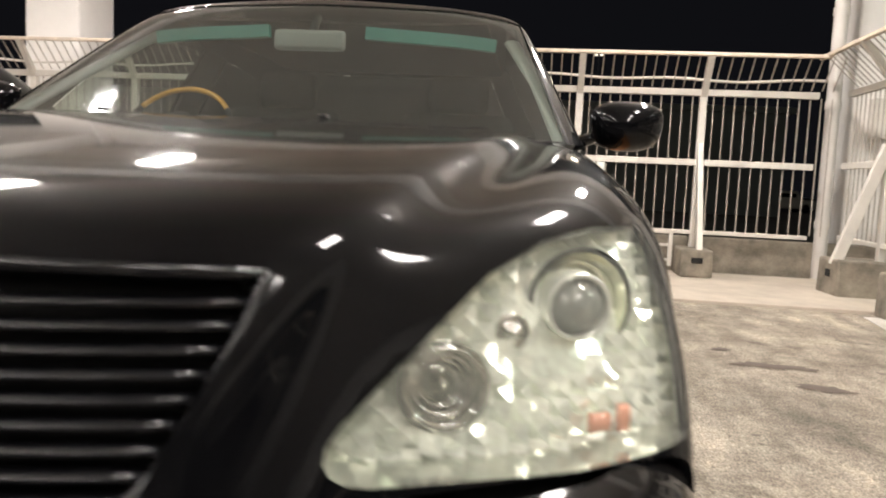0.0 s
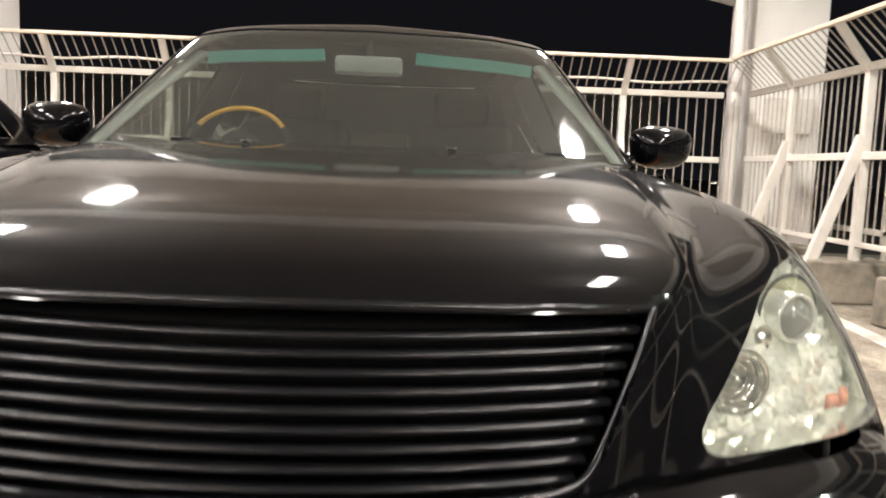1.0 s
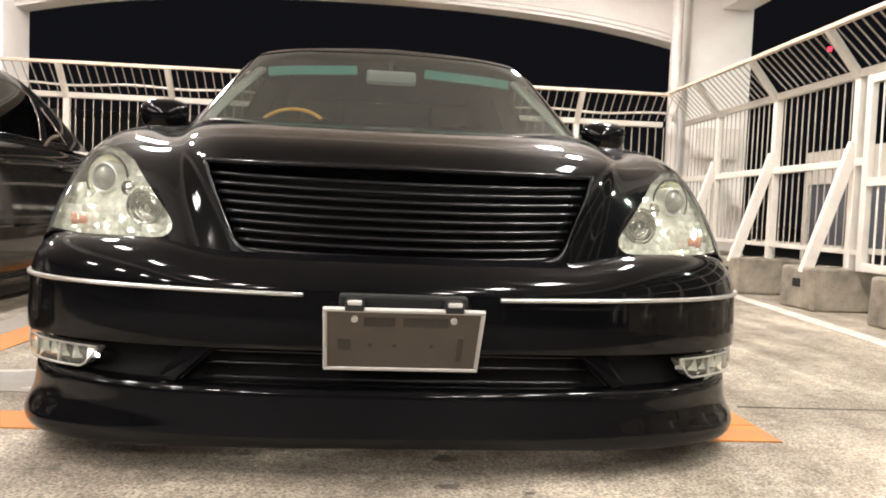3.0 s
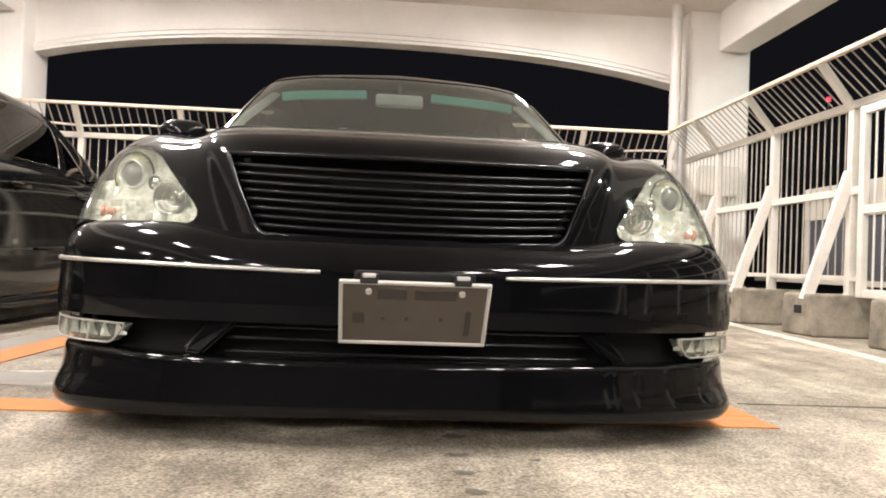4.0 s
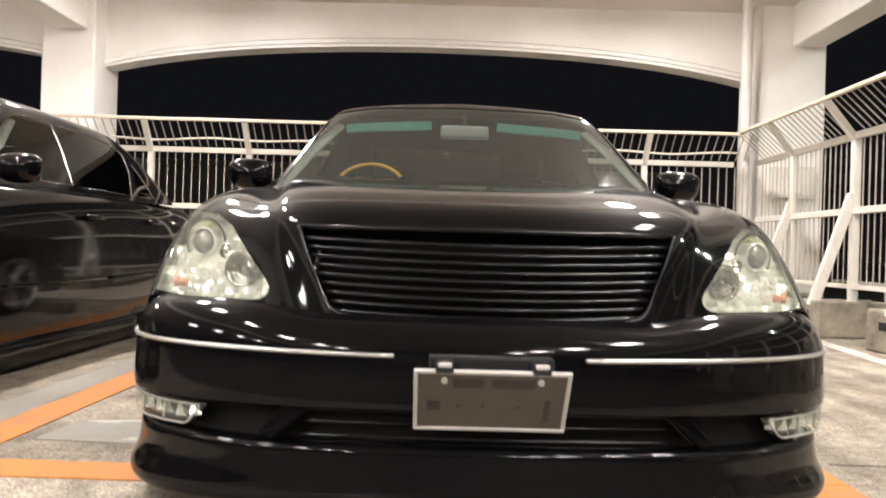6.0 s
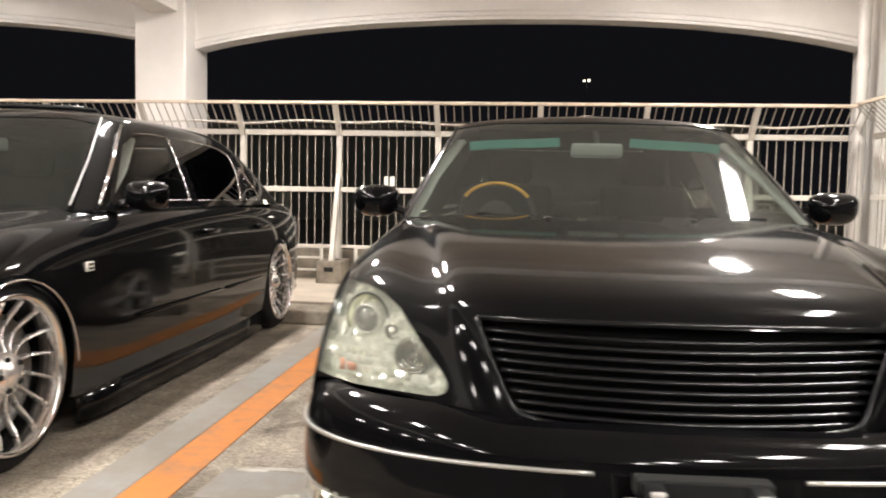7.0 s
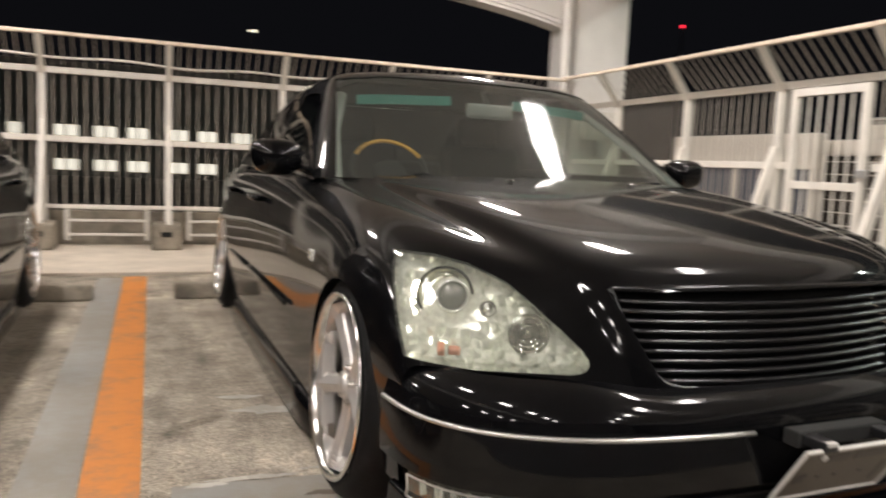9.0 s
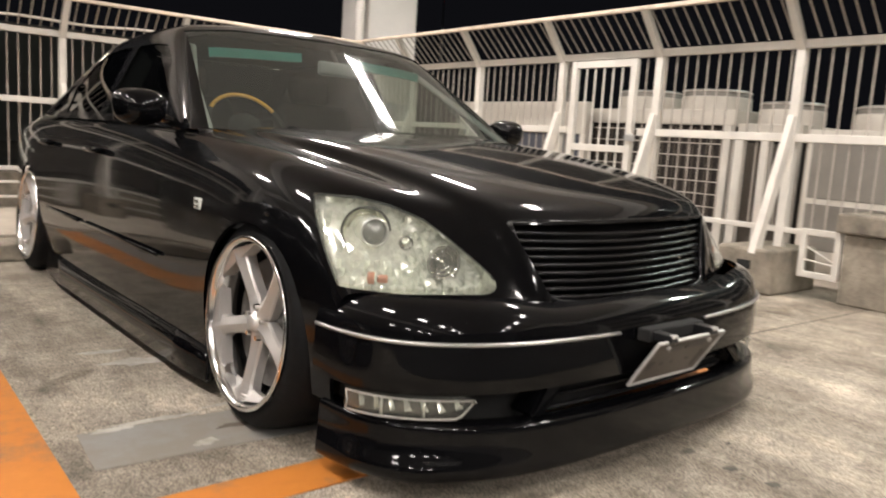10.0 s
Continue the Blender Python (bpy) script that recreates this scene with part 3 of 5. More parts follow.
def fence_bars(fence, spots, z0, z1, lean, skip=()):
    """Round bars, and leaning ones above them; spots run along the fence's own x."""
    low = part("bar", rod((0, 0, z0), (0, 0, z1), 0.0060, 6), M["fence_bar"], fence)
    top = part("top_bar", rod((0, 0, z1 + .07), (0, -lean, z1 + .335), 0.0060, 6), M["fence_bar"], fence)
    low.location, top.location = (spots[0], 0, 0), (spots[0], 0, 0)
    for x in spots[1:]:
        for o in (low, top):
            if o is low and any(a < x < b for a, b in skip):
                continue
            c = o.copy()
            scene.collection.objects.link(c)
            c.location = (x, 0, 0)


def post_mesh(h, lean):
    """A square post that bends inwards at the top."""
    bm = box(-.032, .032, -.032, .032, .22, h - .04, .004)
    return beam_between((0, -.002, h - .055), (0, -lean, h + .30), .058, .05, bm, side=(0, 1, 0))


def brace_mesh(reach, top):
    return beam_between((0, -.02, top), (0, -reach, .26), .085, .05, side=(1, 0, 0), bevel=.004)


def foot_block(name, m, sx, y0, y1, h):
    """A cast concrete foot; a dark box stands for the shade in its lifting hole."""
    bm = box(-sx / 2, sx / 2, y0, y1, 0.0, h, .018)
    for v in bm.verts:
        v.co.x *= 1.0 + .06 * (h - v.co.z) / h
        v.co.y += .012 * math.sin(9 * v.co.x + 4 * v.co.z)
    ob = part(name, bm, M["block"])
    ob.matrix_world = m
    tagged(ob, "rough cast concrete foot under a fence post", "concrete block", "fence feet")
    part("lifting_hole_shade", box(-.05, .05, y0 - .004, y0 + .05, h * .52, h * .72, .006), M["dark"], ob)
    return ob


def make_fence(name, m, length0, length1, posts, base, bar_from, bar_to, pitch, skip=(), lean=.26):
    f = empty(name, m)
    tagged(f, "tall white painted steel bar fence with inward-leaning top", "fence", "fences round the deck")
    for z0, z1, d in ((1.671, 1.729, .055), (1.03, 1.087, .05), (.392, .430, .04)):
        ends = [length0] + [e for a, b in skip if z1 < 1.5 for e in (a, b)] + [length1]
        for a, b in zip(ends[::2], ends[1::2]):
            part("rail", box(a, b, -d / 2 - .006, d / 2 - .006, z0 + base, z1 + base, .005), M["fence"], f)
    part("top_rail", box(length0, length1, -lean - .022, -lean + .022, 1.990 + base, 2.024 + base, .008), M["rust"], f, "cream top rail of the fence")
    pm, br = post_mesh(1.715 + base, lean), brace_mesh(.34, 1.22)
    p0, b0 = part("post", pm, M["fence"], f), part("brace", br, M["fence"], f)
    p0.location, b0.location = (posts[0], 0, 0), (posts[0], 0, 0)
    for x in posts[1:]:
        for o in (p0, b0):
            c = o.copy()
            scene.collection.objects.link(c)
            c.location = (x, 0, 0)
    spots, x = [], bar_from
    while x < bar_to:
        if all(abs(x - p) > .04 for p in posts):
            spots.append(x)
        x += pitch
    fence_bars(f, spots, .43 + base, 1.675 + base, lean, skip)
    return f


BACK_POSTS = [1.745 - 1.124 * k for k in range(13)]
fence_back = make_fence("fence", pose(0, FENCE_Y, 0), -12.5, 2.75, BACK_POSTS, 0.0, -8.3746, 2.9, .0937)
# side fence: its own x runs towards the camera
SIDE_AT = [5.84, 4.68, 3.52, 2.46, 1.30, 0.14, -1.02, -2.18, -3.34]
fence_side = make_fence("fence", pose(FENCE_X, 0, 0, 0, 0, -90), -6.75, 8.0, [-y for y in SIDE_AT], 0.02, -6.62, 4.0, .0937, skip=((-3.40, -2.62),), lean=.285)
for x in BACK_POSTS[:9]:
    foot_block("concrete_foot", pose(x - .02, FENCE_Y, .024), .27, -.40, .06, .25)
for y in SIDE_AT[:8]:
    foot_block("concrete_foot", pose(FENCE_X, y + .05, 0, 0, 0, -90), .40, -.37, .26, .31)

# low frames that hang under the lowest rail
def low_frame(parent, x0, x1):
    bm = box(x0, x1, -.02, .012, .385, .41, .003)
    for z in (.125, .265):
        box(x0, x1, -.02, .012, z, z + .024, .003, bm)
    for x in (x0, x1):
        box(x - .018, x + .018, -.022, .014, .08, .43, .003, bm)
    part("low_frame", bm, M["fence"], parent)
for a, b in zip(BACK_POSTS[1:9], BACK_POSTS[:8]):
    low_frame(fence_back, a + .2, b - .2)

# gate in the side fence
gate = empty("gate", pose(FENCE_X, 0, 0, 0, 0, -90))
tagged(gate, "white painted steel bar gate in the side fence", "gate")
G0, G1 = -3.37, -2.66
part("gate_frame", box(G0, G0 + .06, -.055, -.005, .30, 1.68, .004), M["fence"], gate)
part("gate_frame", box(G1 - .06, G1, -.055, -.005, .30, 1.68, .004), M["fence"], gate)
for z in (.30, .90, 1.62):
    part("gate_rail", box(G0 + .06, G1 - .06, -.05, -.01, z, z + .06, .004), M["fence"], gate)
for k in range(5):
    x = G0 + .06 + (G1 - G0 - .12) * (k + 1) / 6
    part("gate_bar", rod((x, -.03, .36), (x, -.03, 1.62), .0085, 6), M["fence"], gate)
part("gate_latch", box(G1 - .05, G1 + .05, -.075, -.055, 1.0, 1.06, .006), M["galv"], gate, "steel gate latch")

# small lower gate frame and end wall further along the side fence
low_gate = empty("low_gate", pose(2.90, 0, 0, 0, 0, -90))
tagged(low_gate, "small white steel frame beside the concrete end wall", "gate frame")
for b in ((-1.09, -1.05, .14, .47), (-.86, -.82, .14, .47), (-1.05, -.86, .14, .18), (-1.05, -.86, .43, .47)):
    part("frame_bar", box(b[0], b[1], -.02, .02, b[2], b[3], .004), M["fence"], low_gate)
part("cross_wire", rod((-1.05, 0, .35), (-.86, 0, .26), .006, 6), M["fence"], low_gate)
part("cross_wire", rod((-1.05, 0, .26), (-.86, 0, .24), .006, 6), M["fence"], low_gate)
end_wall = box(2.88, 3.30, -3.0, .80, 0.0, .47, .012)
box(2.84, 3.34, -3.0, .85, .47, .60, .015, end_wall)
tagged(part("end_wall", end_wall, M["block"]), "weathered low concrete wall with a thick coping", "low wall", kind=STRUCT)

# wheel stops
def wheel_stop(x0, x1, y, turn):
    bm = box(x0, x1, -.07, .07, 0, .105, .018)
    for v in bm.verts:
        v.co.y *= 1.0 - .35 * max(0.0, v.co.z) / .105
    ob = part("wheel_stop", bm, M["block"])
    ob.matrix_world = pose(0, y, 0, 0, 0, turn)
    tagged(ob, "short grey concrete wheel stop on the deck", "wheel stop", "wheel stops")
for x0, x1 in ((-2.70, -2.14), (-1.645, -1.09), (-.35, .25), (-4.5, -3.95)):
    wheel_stop(x0, x1, 3.97, 0)

# rain pipe in the corner, conduit along the fence
pipe = rod((2.93, 6.95, 0.02), (2.93, 6.95, CEILING_Z), .062, 20)
for z in (.5, 1.6, 2.45):
    rod((2.93, 6.95, z), (2.93, 6.95, z + .07), .07, 20, pipe)
tagged(part("rain_pipe", pipe, M["pipe"], smooth=False), "white plastic rain pipe standing in the corner", "pipe")
wire = []
for k in range(121):
    x = -8.0 + 10.8 * k / 120
    wire.append((x, FENCE_Y - .06, 1.815 + .012 * math.sin(5.4 * x) + .008 * math.sin(2.1 * x + 1)))
tagged(part("conduit", sweep(wire, round_section(.024, .024, 8)), M["fence"], smooth=True), "wavy cream cable conduit along the fence rail", "conduit")
# white box on the corner column
sign = box(3.29, 3.78, 6.98, 7.09, 1.36, 1.72, .012)
sb = part("switch_box", sign, M["fence"])
tagged(sb, "white metal box on the corner column", "electrical box")
part("box_door", box(3.32, 3.75, 6.972, 6.98, 1.39, 1.69, .004), M["fence"], sb)
part("box_bracket", box(3.48, 3.58, 6.99, 7.09, 1.14, 1.36, .008), M["galv"], sb)

# strip light fittings
def strip_fitting(x, y):
    body = part("ceiling_light", box(x - .11, x + .11, y - .44, y + .44, CEILING_Z - .055, CEILING_Z - .002, .012), M["plaster"])
    tagged(body, "long white fluorescent strip light under the ceiling", "ceiling light", "ceiling lights")
    for dx in (-.045, .045):
        part("tube", rod((x + dx, y - .38, CEILING_Z - .08), (x + dx, y + .38, CEILING_Z - .08), .015, 10), M["tube"], body)
        for e in (-.41, .41):
            part("tube_holder", box(x + dx - .015, x + dx + .015, y + e - .02, y + e + .02, CEILING_Z - .1, CEILING_Z - .05, .004), M["plaster"], body)
for place in LAMP_PLACES:
    strip_fitting(*place)

# ---- outside ----
tagged(part("ground", box(-400, 400, -400, 400, -.75, -.35), M["asphalt"]), "dark asphalt ground outside at night", "ground", kind=STRUCT)
tagged(part("plant_deck", box(3.5, 9.0, -6, 9.0, -.35, -.05), M["kerb"]), "concrete plant deck beside the car park", "deck", kind=STRUCT)


def condenser(name, x0, x1, y0, y1, h, fans, label, dark_front=True, guard=True):
    """A roof condensing unit: cabinet, legs, grille front and round fan cowls on top."""
    u = empty(name, pose((x0 + x1) / 2, (y0 + y1) / 2, -.05))
    tagged(u, label, "air conditioner", "outdoor cooling units")
    w, d = (x1 - x0) / 2, (y1 - y0) / 2
    part("cabinet", box(-w, w, -d, d, h - .16 if dark_front else .0, h, .012), M["unit"], u)
    if dark_front:
        part("coil", box(-w + .05, w - .05, -d + .05, d - .05, .12, h - .16, .006), M["unit_dark"], u, "dark finned coil")
        for sx in (-1, 1):
            for sy in (-1, 0, 1):
                part("corner_leg", box(sx * w - .04, sx * w + .04, sy * (d - .05) - .045, sy * (d - .05) + .045, .0, h - .16, .006), M["fence"], u)
        for k in range(9 if guard else 0):
            z = .2 + (h - .42) * k / 8
            part("guard_wire", rod((-w - .03, -d, z), (-w - .03, d, z), .005, 6), M["unit"], u)
        for k in range(24):
            y = -d + .07 + (2 * d - .14) * k / 23
            part("coil_fin", box(-w + .035, -w + .05, y - .006, y + .006, .14, h - .18), M["plate"], u)
    else:
        part("front_panel", box(-w - .008, -w, -d + .06, d - .06, .2, h * .48, .004), M["unit_mid"], u)
        part("front_panel", box(-w - .008, -w, -d + .06, d - .06, h * .52, h - .08, .004), M["unit_mid"], u)
        part("name_label", box(-w - .013, -w - .008, -.22, .22, h - .10, h - .055, .001), M["blue_label"], u, "blue label strip")
        part("name_label", box(-w - .013, -w - .008, -d + .12, -d + .30, h * .30, h * .38, .001), M["plate_frame"], u, "white data label")
    for fy in fans:
        r = min(.36, d * .94)
        cowl = lathe([(r, h), (r, h + .13), (r * .99, h + .145), (r * .93, h + .148), (r * .88, h + .14), (r * .86, h + .02)], 40, "Z")
        rim = lathe([(r * .97, h + .145), (r * .97, h + .195), (r * .95, h + .195), (r * .95, h + .145)], 40, "Z")
        bmesh.ops.translate(rim, vec=(0, fy, 0), verts=rim.verts)
        part("guard_band", rim, M["unit_mid"], u, "grey band under the fan guard", True)
        edge = [(.975 * r * math.cos(2 * math.pi * k / 40), fy + .975 * r * math.sin(2 * math.pi * k / 40), h + .20) for k in range(41)]
        part("fan_guard", sweep(edge, round_section(.014, .014, 6)), M["fence"], u, "", True)
        bmesh.ops.translate(cowl, vec=(0, fy, 0), verts=cowl.verts)
        part("fan_cowl", cowl, M["unit"], u, "", True)
        for rr in (.25, .5, .72, .9):
            ring = [(rr * r * math.cos(2 * math.pi * k / 32), fy + rr * r * math.sin(2 * math.pi * k / 32), h + .215) for k in range(33)]
            part("fan_guard", sweep(ring, round_section(.008, .008, 5)), M["galv"], u)
    return u


condenser("condenser", 4.7, 5.6, 2.76, 4.68, 1.44, (.385, -.455), "large cream cooling unit with two round fan cowls")
condenser("condenser", 4.6, 5.4, 2.02, 2.66, 1.30, (0,), "single-fan cream cooling unit with dark coil", True, False)
condenser("condenser", 4.5, 5.4, .76, 1.92, 1.26, (0,), "single-fan cream cooling unit with blue label", False)
screen_wall = empty("screen_wall", pose(4.45, 0, -.05))
tagged(screen_wall, "beige steel screen with a dark lower panel beside the cooling units", "screen wall")
part("top_band", box(0, .10, 4.46, 6.72, 1.13, 1.50, .01), M["unit"], screen_wall)
for y in (4.46, 5.56, 6.64):
    part("screen_post", box(.005, .09, y, y + .08, 0, 1.13, .006), M["unit"], screen_wall)
for y0, y1 in ((4.54, 5.56), (5.64, 6.64)):
    part("lower_panel", box(.03, .07, y0, y1, .46, 1.13, .004), M["unit_blue"], screen_wall, "dark blue-grey lower panel")
part("foot_rail", box(.005, .09, 4.46, 7.9, .40, .46, .006), M["unit"], screen_wall)

# far building with lit windows
far = empty("office_building", pose(-10, 40, -.35))
tagged(far, "dark distant office building with two rows of lit windows", "building")
part("wall", box(-22, 22, 0, 8, 0, 5.2), M["far_wall"], far)
part("roof", box(-22.3, 22.3, -.3, 8.3, 5.2, 5.5), M["far_wall"], far)
for row, z in ((0, 1.94), (1, .28)):
    for k, x in enumerate((2.14, 4.38, 6.10, 7.58, 9.48, 10.96, 12.67)):
        w = (.33, .59, .58, .55, .58, .52, .50)[k]
        win = part("window", box(x - w * .86, x + w * .86, -.03, .02, z + .02, z + .54), M["window_glow"] if not (row == 1 and k in (0, 6)) else M["far_wall"], far)
        part("window_frame", box(x - w - .06, x + w + .06, -.05, -.03, z - .10, z - .03), M["far_wall"], win)
        part("window_frame", box(x - .03, x + .03, -.05, -.03, z, z + .58), M["far_wall"], win)


def far_lamp(x, y, z, mat, label):
    """A street lamp, far off."""
    lamp = empty("street_lamp", pose(x, y, -.35))
    tagged(lamp, label, "street lamp")
    part("pole", rod((0, 0, 0), (0, 0, z), .016, 8, r2=.010), M["dark"], lamp)
    for dx in (-.10, .10):
        part("lamp_head", box(dx - .05, dx + .05, -.06, .06, z, z + .06 + .3 * max(0, dx), .012), mat, lamp)
far_lamp(1.95, 30, 6.2, M["window_glow"], "distant lit street lamp against the night sky")
far_lamp(17.5, 46, .9, M["window_glow"], "small lit lamp beyond the fence")
mast = empty("beacon_mast", pose(69, 90, -.35))
tagged(mast, "distant mast with a red warning light", "mast")
part("pole", rod((0, 0, 0), (0, 0, 22.2), .25, 8, r2=.1), M["far_wall"], mast)
part("beacon", rod((0, 0, 22.2), (0, 0, 22.6), .2, 10), M["red_glow"], mast)


def distant_car(m):
    """A small silver hatchback parked far beyond the fence."""
    c = empty("hatchback_car", m)
    tagged(c, "small silver hatchback parked beyond the fence", "car")
    body = box(-2.0, 2.0, -.8, .8, .25, .85, .12)
    part("body", body, M["unit"], c, "", True)
    cab = box(-1.5, 1.1, -.72, .72, .8, 1.42, .10)
    for v in cab.verts:
        if v.co.z > 1.1:
            v.co.x *= .72
            v.co.y *= .86
    part("cabin", cab, M["unit"], c, "", True)
    for s in (1, -1):
        part("side_window", box(-.95, .65, s * .685 - .012, s * .685 + .012, .92, 1.26, .008), M["privacy"], c)
        for x in (-1.25, 1.25):
            w = lathe([(.0, .02), (.17, .02), (.18, .0), (.29, .0), (.31, -.04), (.31, -.16)], 20, "X")
            bmesh.ops.transform(w, matrix=pose(x, s * .80, .31, 0, 0, 90 * s), verts=w.verts)
            part("wheel", w, M["rubber"], c, "", True)


distant_car(pose(15.7, 52.7, -.35, 0, 0, 8))


# post and head of the flood lamp
post = empty("flood_lamp", pose(FLOOD[0] + .25, FLOOD[1], -.35))
tagged(post, "tall galvanised flood lamp beyond the plant deck", "flood lamp")
part("pole", rod((0, 0, 0), (0, 0, FLOOD[2] + .45), .05, 10), M["galv"], post)
part("lamp_head", box(-.42, .02, -.16, .16, FLOOD[2] + .55, FLOOD[2] + .69, .02), M["galv"], post)

second = empty("beacon_mast", pose(59.8, 99.6, -.35))
tagged(second, "distant mast with a red warning light", "mast")
part("pole", rod((0, 0, 0), (0, 0, 25.3), .25, 8, r2=.1), M["far_wall"], second)
part("beacon", rod((0, 0, 25.3), (0, 0, 25.8), .28, 10), M["red_glow"], second)

utility = part("utility_box", box(-11.03, -10.67, 30.3, 30.66, -.35, 1.15, .02), M["unit"])
tagged(utility, "pale grey utility box standing beyond the fence", "utility box")
part("box_plinth", box(-11.08, -10.62, 30.25, 30.71, -.35, -.25, .01), M["kerb"], utility)

# ---- the two saloons ----
# Lines of the body in metres: u out from the middle, v back from the nose, z up. Each line runs from nose to tail.
BODY_LINES = [
    # middle of the bonnet and boot
    [(0, .16, .478), (0, .20, .60), (0, .245, .712), (0, .308, .777), (0, .74, .862), (0, 1.10, .905), (0, 1.45, .930), (0, 1.9, .94), (0, 2.5, .94), (0, 3.1, .94), (0, 3.7, .95), (0, 4.2, .965), (0, 4.75, .955), (0, 4.93, .90)],
    [(.25, .165, .478), (.27, .205, .60), (.28, .25, .712), (.29, .313, .777), (.30, .74, .862), (.30, 1.10, .905), (.31, 1.45, .930), (.33, 1.9, .94), (.33, 2.5, .94), (.33, 3.1, .94), (.33, 3.7, .95), (.33, 4.2, .962), (.33, 4.74, .952), (.33, 4.92, .90)],
    # bonnet ridge, beside the grille
    [(.40, .192, .485), (.455, .232, .60), (.495, .280, .708), (.522, .350, .778), (.590, .76, .862), (.640, 1.12, .905), (.665, 1.48, .926), (.63, 1.9, .93), (.63, 2.5, .93), (.63, 3.1, .93), (.63, 3.7, .935), (.62, 4.2, .95), (.60, 4.70, .94), (.58, 4.89, .89)],
    # valley between bonnet and wing
    [(.545, .242, .500), (.570, .289, .608), (.601, .350, .703), (.634, .464, .756), (.672, .80, .806), (.705, 1.14, .858), (.735, 1.50, .898), (.74, 1.9, .918), (.74, 2.5, .92), (.74, 3.1, .92), (.73, 3.7, .925), (.72, 4.2, .93), (.70, 4.66, .92), (.68, 4.85, .87)],
    # crest of the wing
    [(.70, .315, .510), (.738, .392, .62), (.768, .480, .712), (.782, .60, .792), (.785, .86, .846), (.792, 1.15, .872), (.81, 1.5, .896), (.83, 1.9, .912), (.835, 2.5, .918), (.835, 3.1, .918), (.825, 3.7, .918), (.80, 4.2, .90), (.77, 4.60, .88), (.74, 4.80, .84)],
    [(.846, .388, .515), (.863, .474, .62), (.874, .578, .694), (.885, .68, .752), (.895, .88, .796), (.895, 1.15, .818), (.895, 1.5, .842), (.90, 1.9, .862), (.90, 2.5, .872), (.90, 3.1, .872), (.90, 3.7, .868), (.885, 4.2, .84), (.84, 4.56, .81), (.80, 4.75, .78)],
    # waist
    [(.908, .448, .515), (.914, .525, .60), (.915, .605, .645), (.925, .70, .668), (.948, .88, .690), (.932, 1.2, .69), (.93, 1.5, .70), (.935, 1.9, .71), (.935, 2.5, .715), (.935, 3.1, .715), (.95, 3.75, .715), (.92, 4.2, .69), (.87, 4.52, .66), (.82, 4.70, .64)],
    [(.924, .455, .46), (.932, .520, .50), (.938, .60, .52), (.94, .70, .53), (.972, .88, .55), (.950, 1.2, .53), (.943, 1.5, .53), (.945, 1.9, .53), (.945, 2.5, .53), (.945, 3.1, .53), (.97, 3.78, .54), (.93, 4.2, .54), (.875, 4.52, .52), (.82, 4.70, .50)],
    [(.915, .50, .36), (.925, .55, .38), (.935, .62, .39), (.94, .70, .40), (.972, .88, .40), (.952, 1.2, .38), (.946, 1.5, .36), (.947, 1.9, .36), (.947, 2.5, .36), (.947, 3.1, .36), (.97, 3.78, .40), (.93, 4.2, .38), (.875, 4.52, .36), (.82, 4.70, .34)],
    [(.90, .50, .20), (.905, .55, .20), (.91, .62, .20), (.915, .70, .20), (.92, .88, .20), (.936, 1.15, .17), (.936, 1.5, .16), (.936, 1.9, .16), (.936, 2.5, .16), (.936, 3.1, .17), (.92, 3.7, .20), (.90, 4.2, .20), (.85, 4.52, .20), (.80, 4.70, .20)],
]
# a shallow groove sets the rounded grille surround apart from the wing
groove = [tuple((a + b) / 2 for a, b in zip(p, q)) for p, q in zip(BODY_LINES[2], BODY_LINES[3])]
for i, (deep, drop) in enumerate(((.006, 0), (.012, 0), (.011, .002), (.005, .005), (0, .002))):
    u, v, z = groove[i]
    groove[i] = (u - .010, v + deep, z - drop)
BODY_LINES.insert(3, groove)
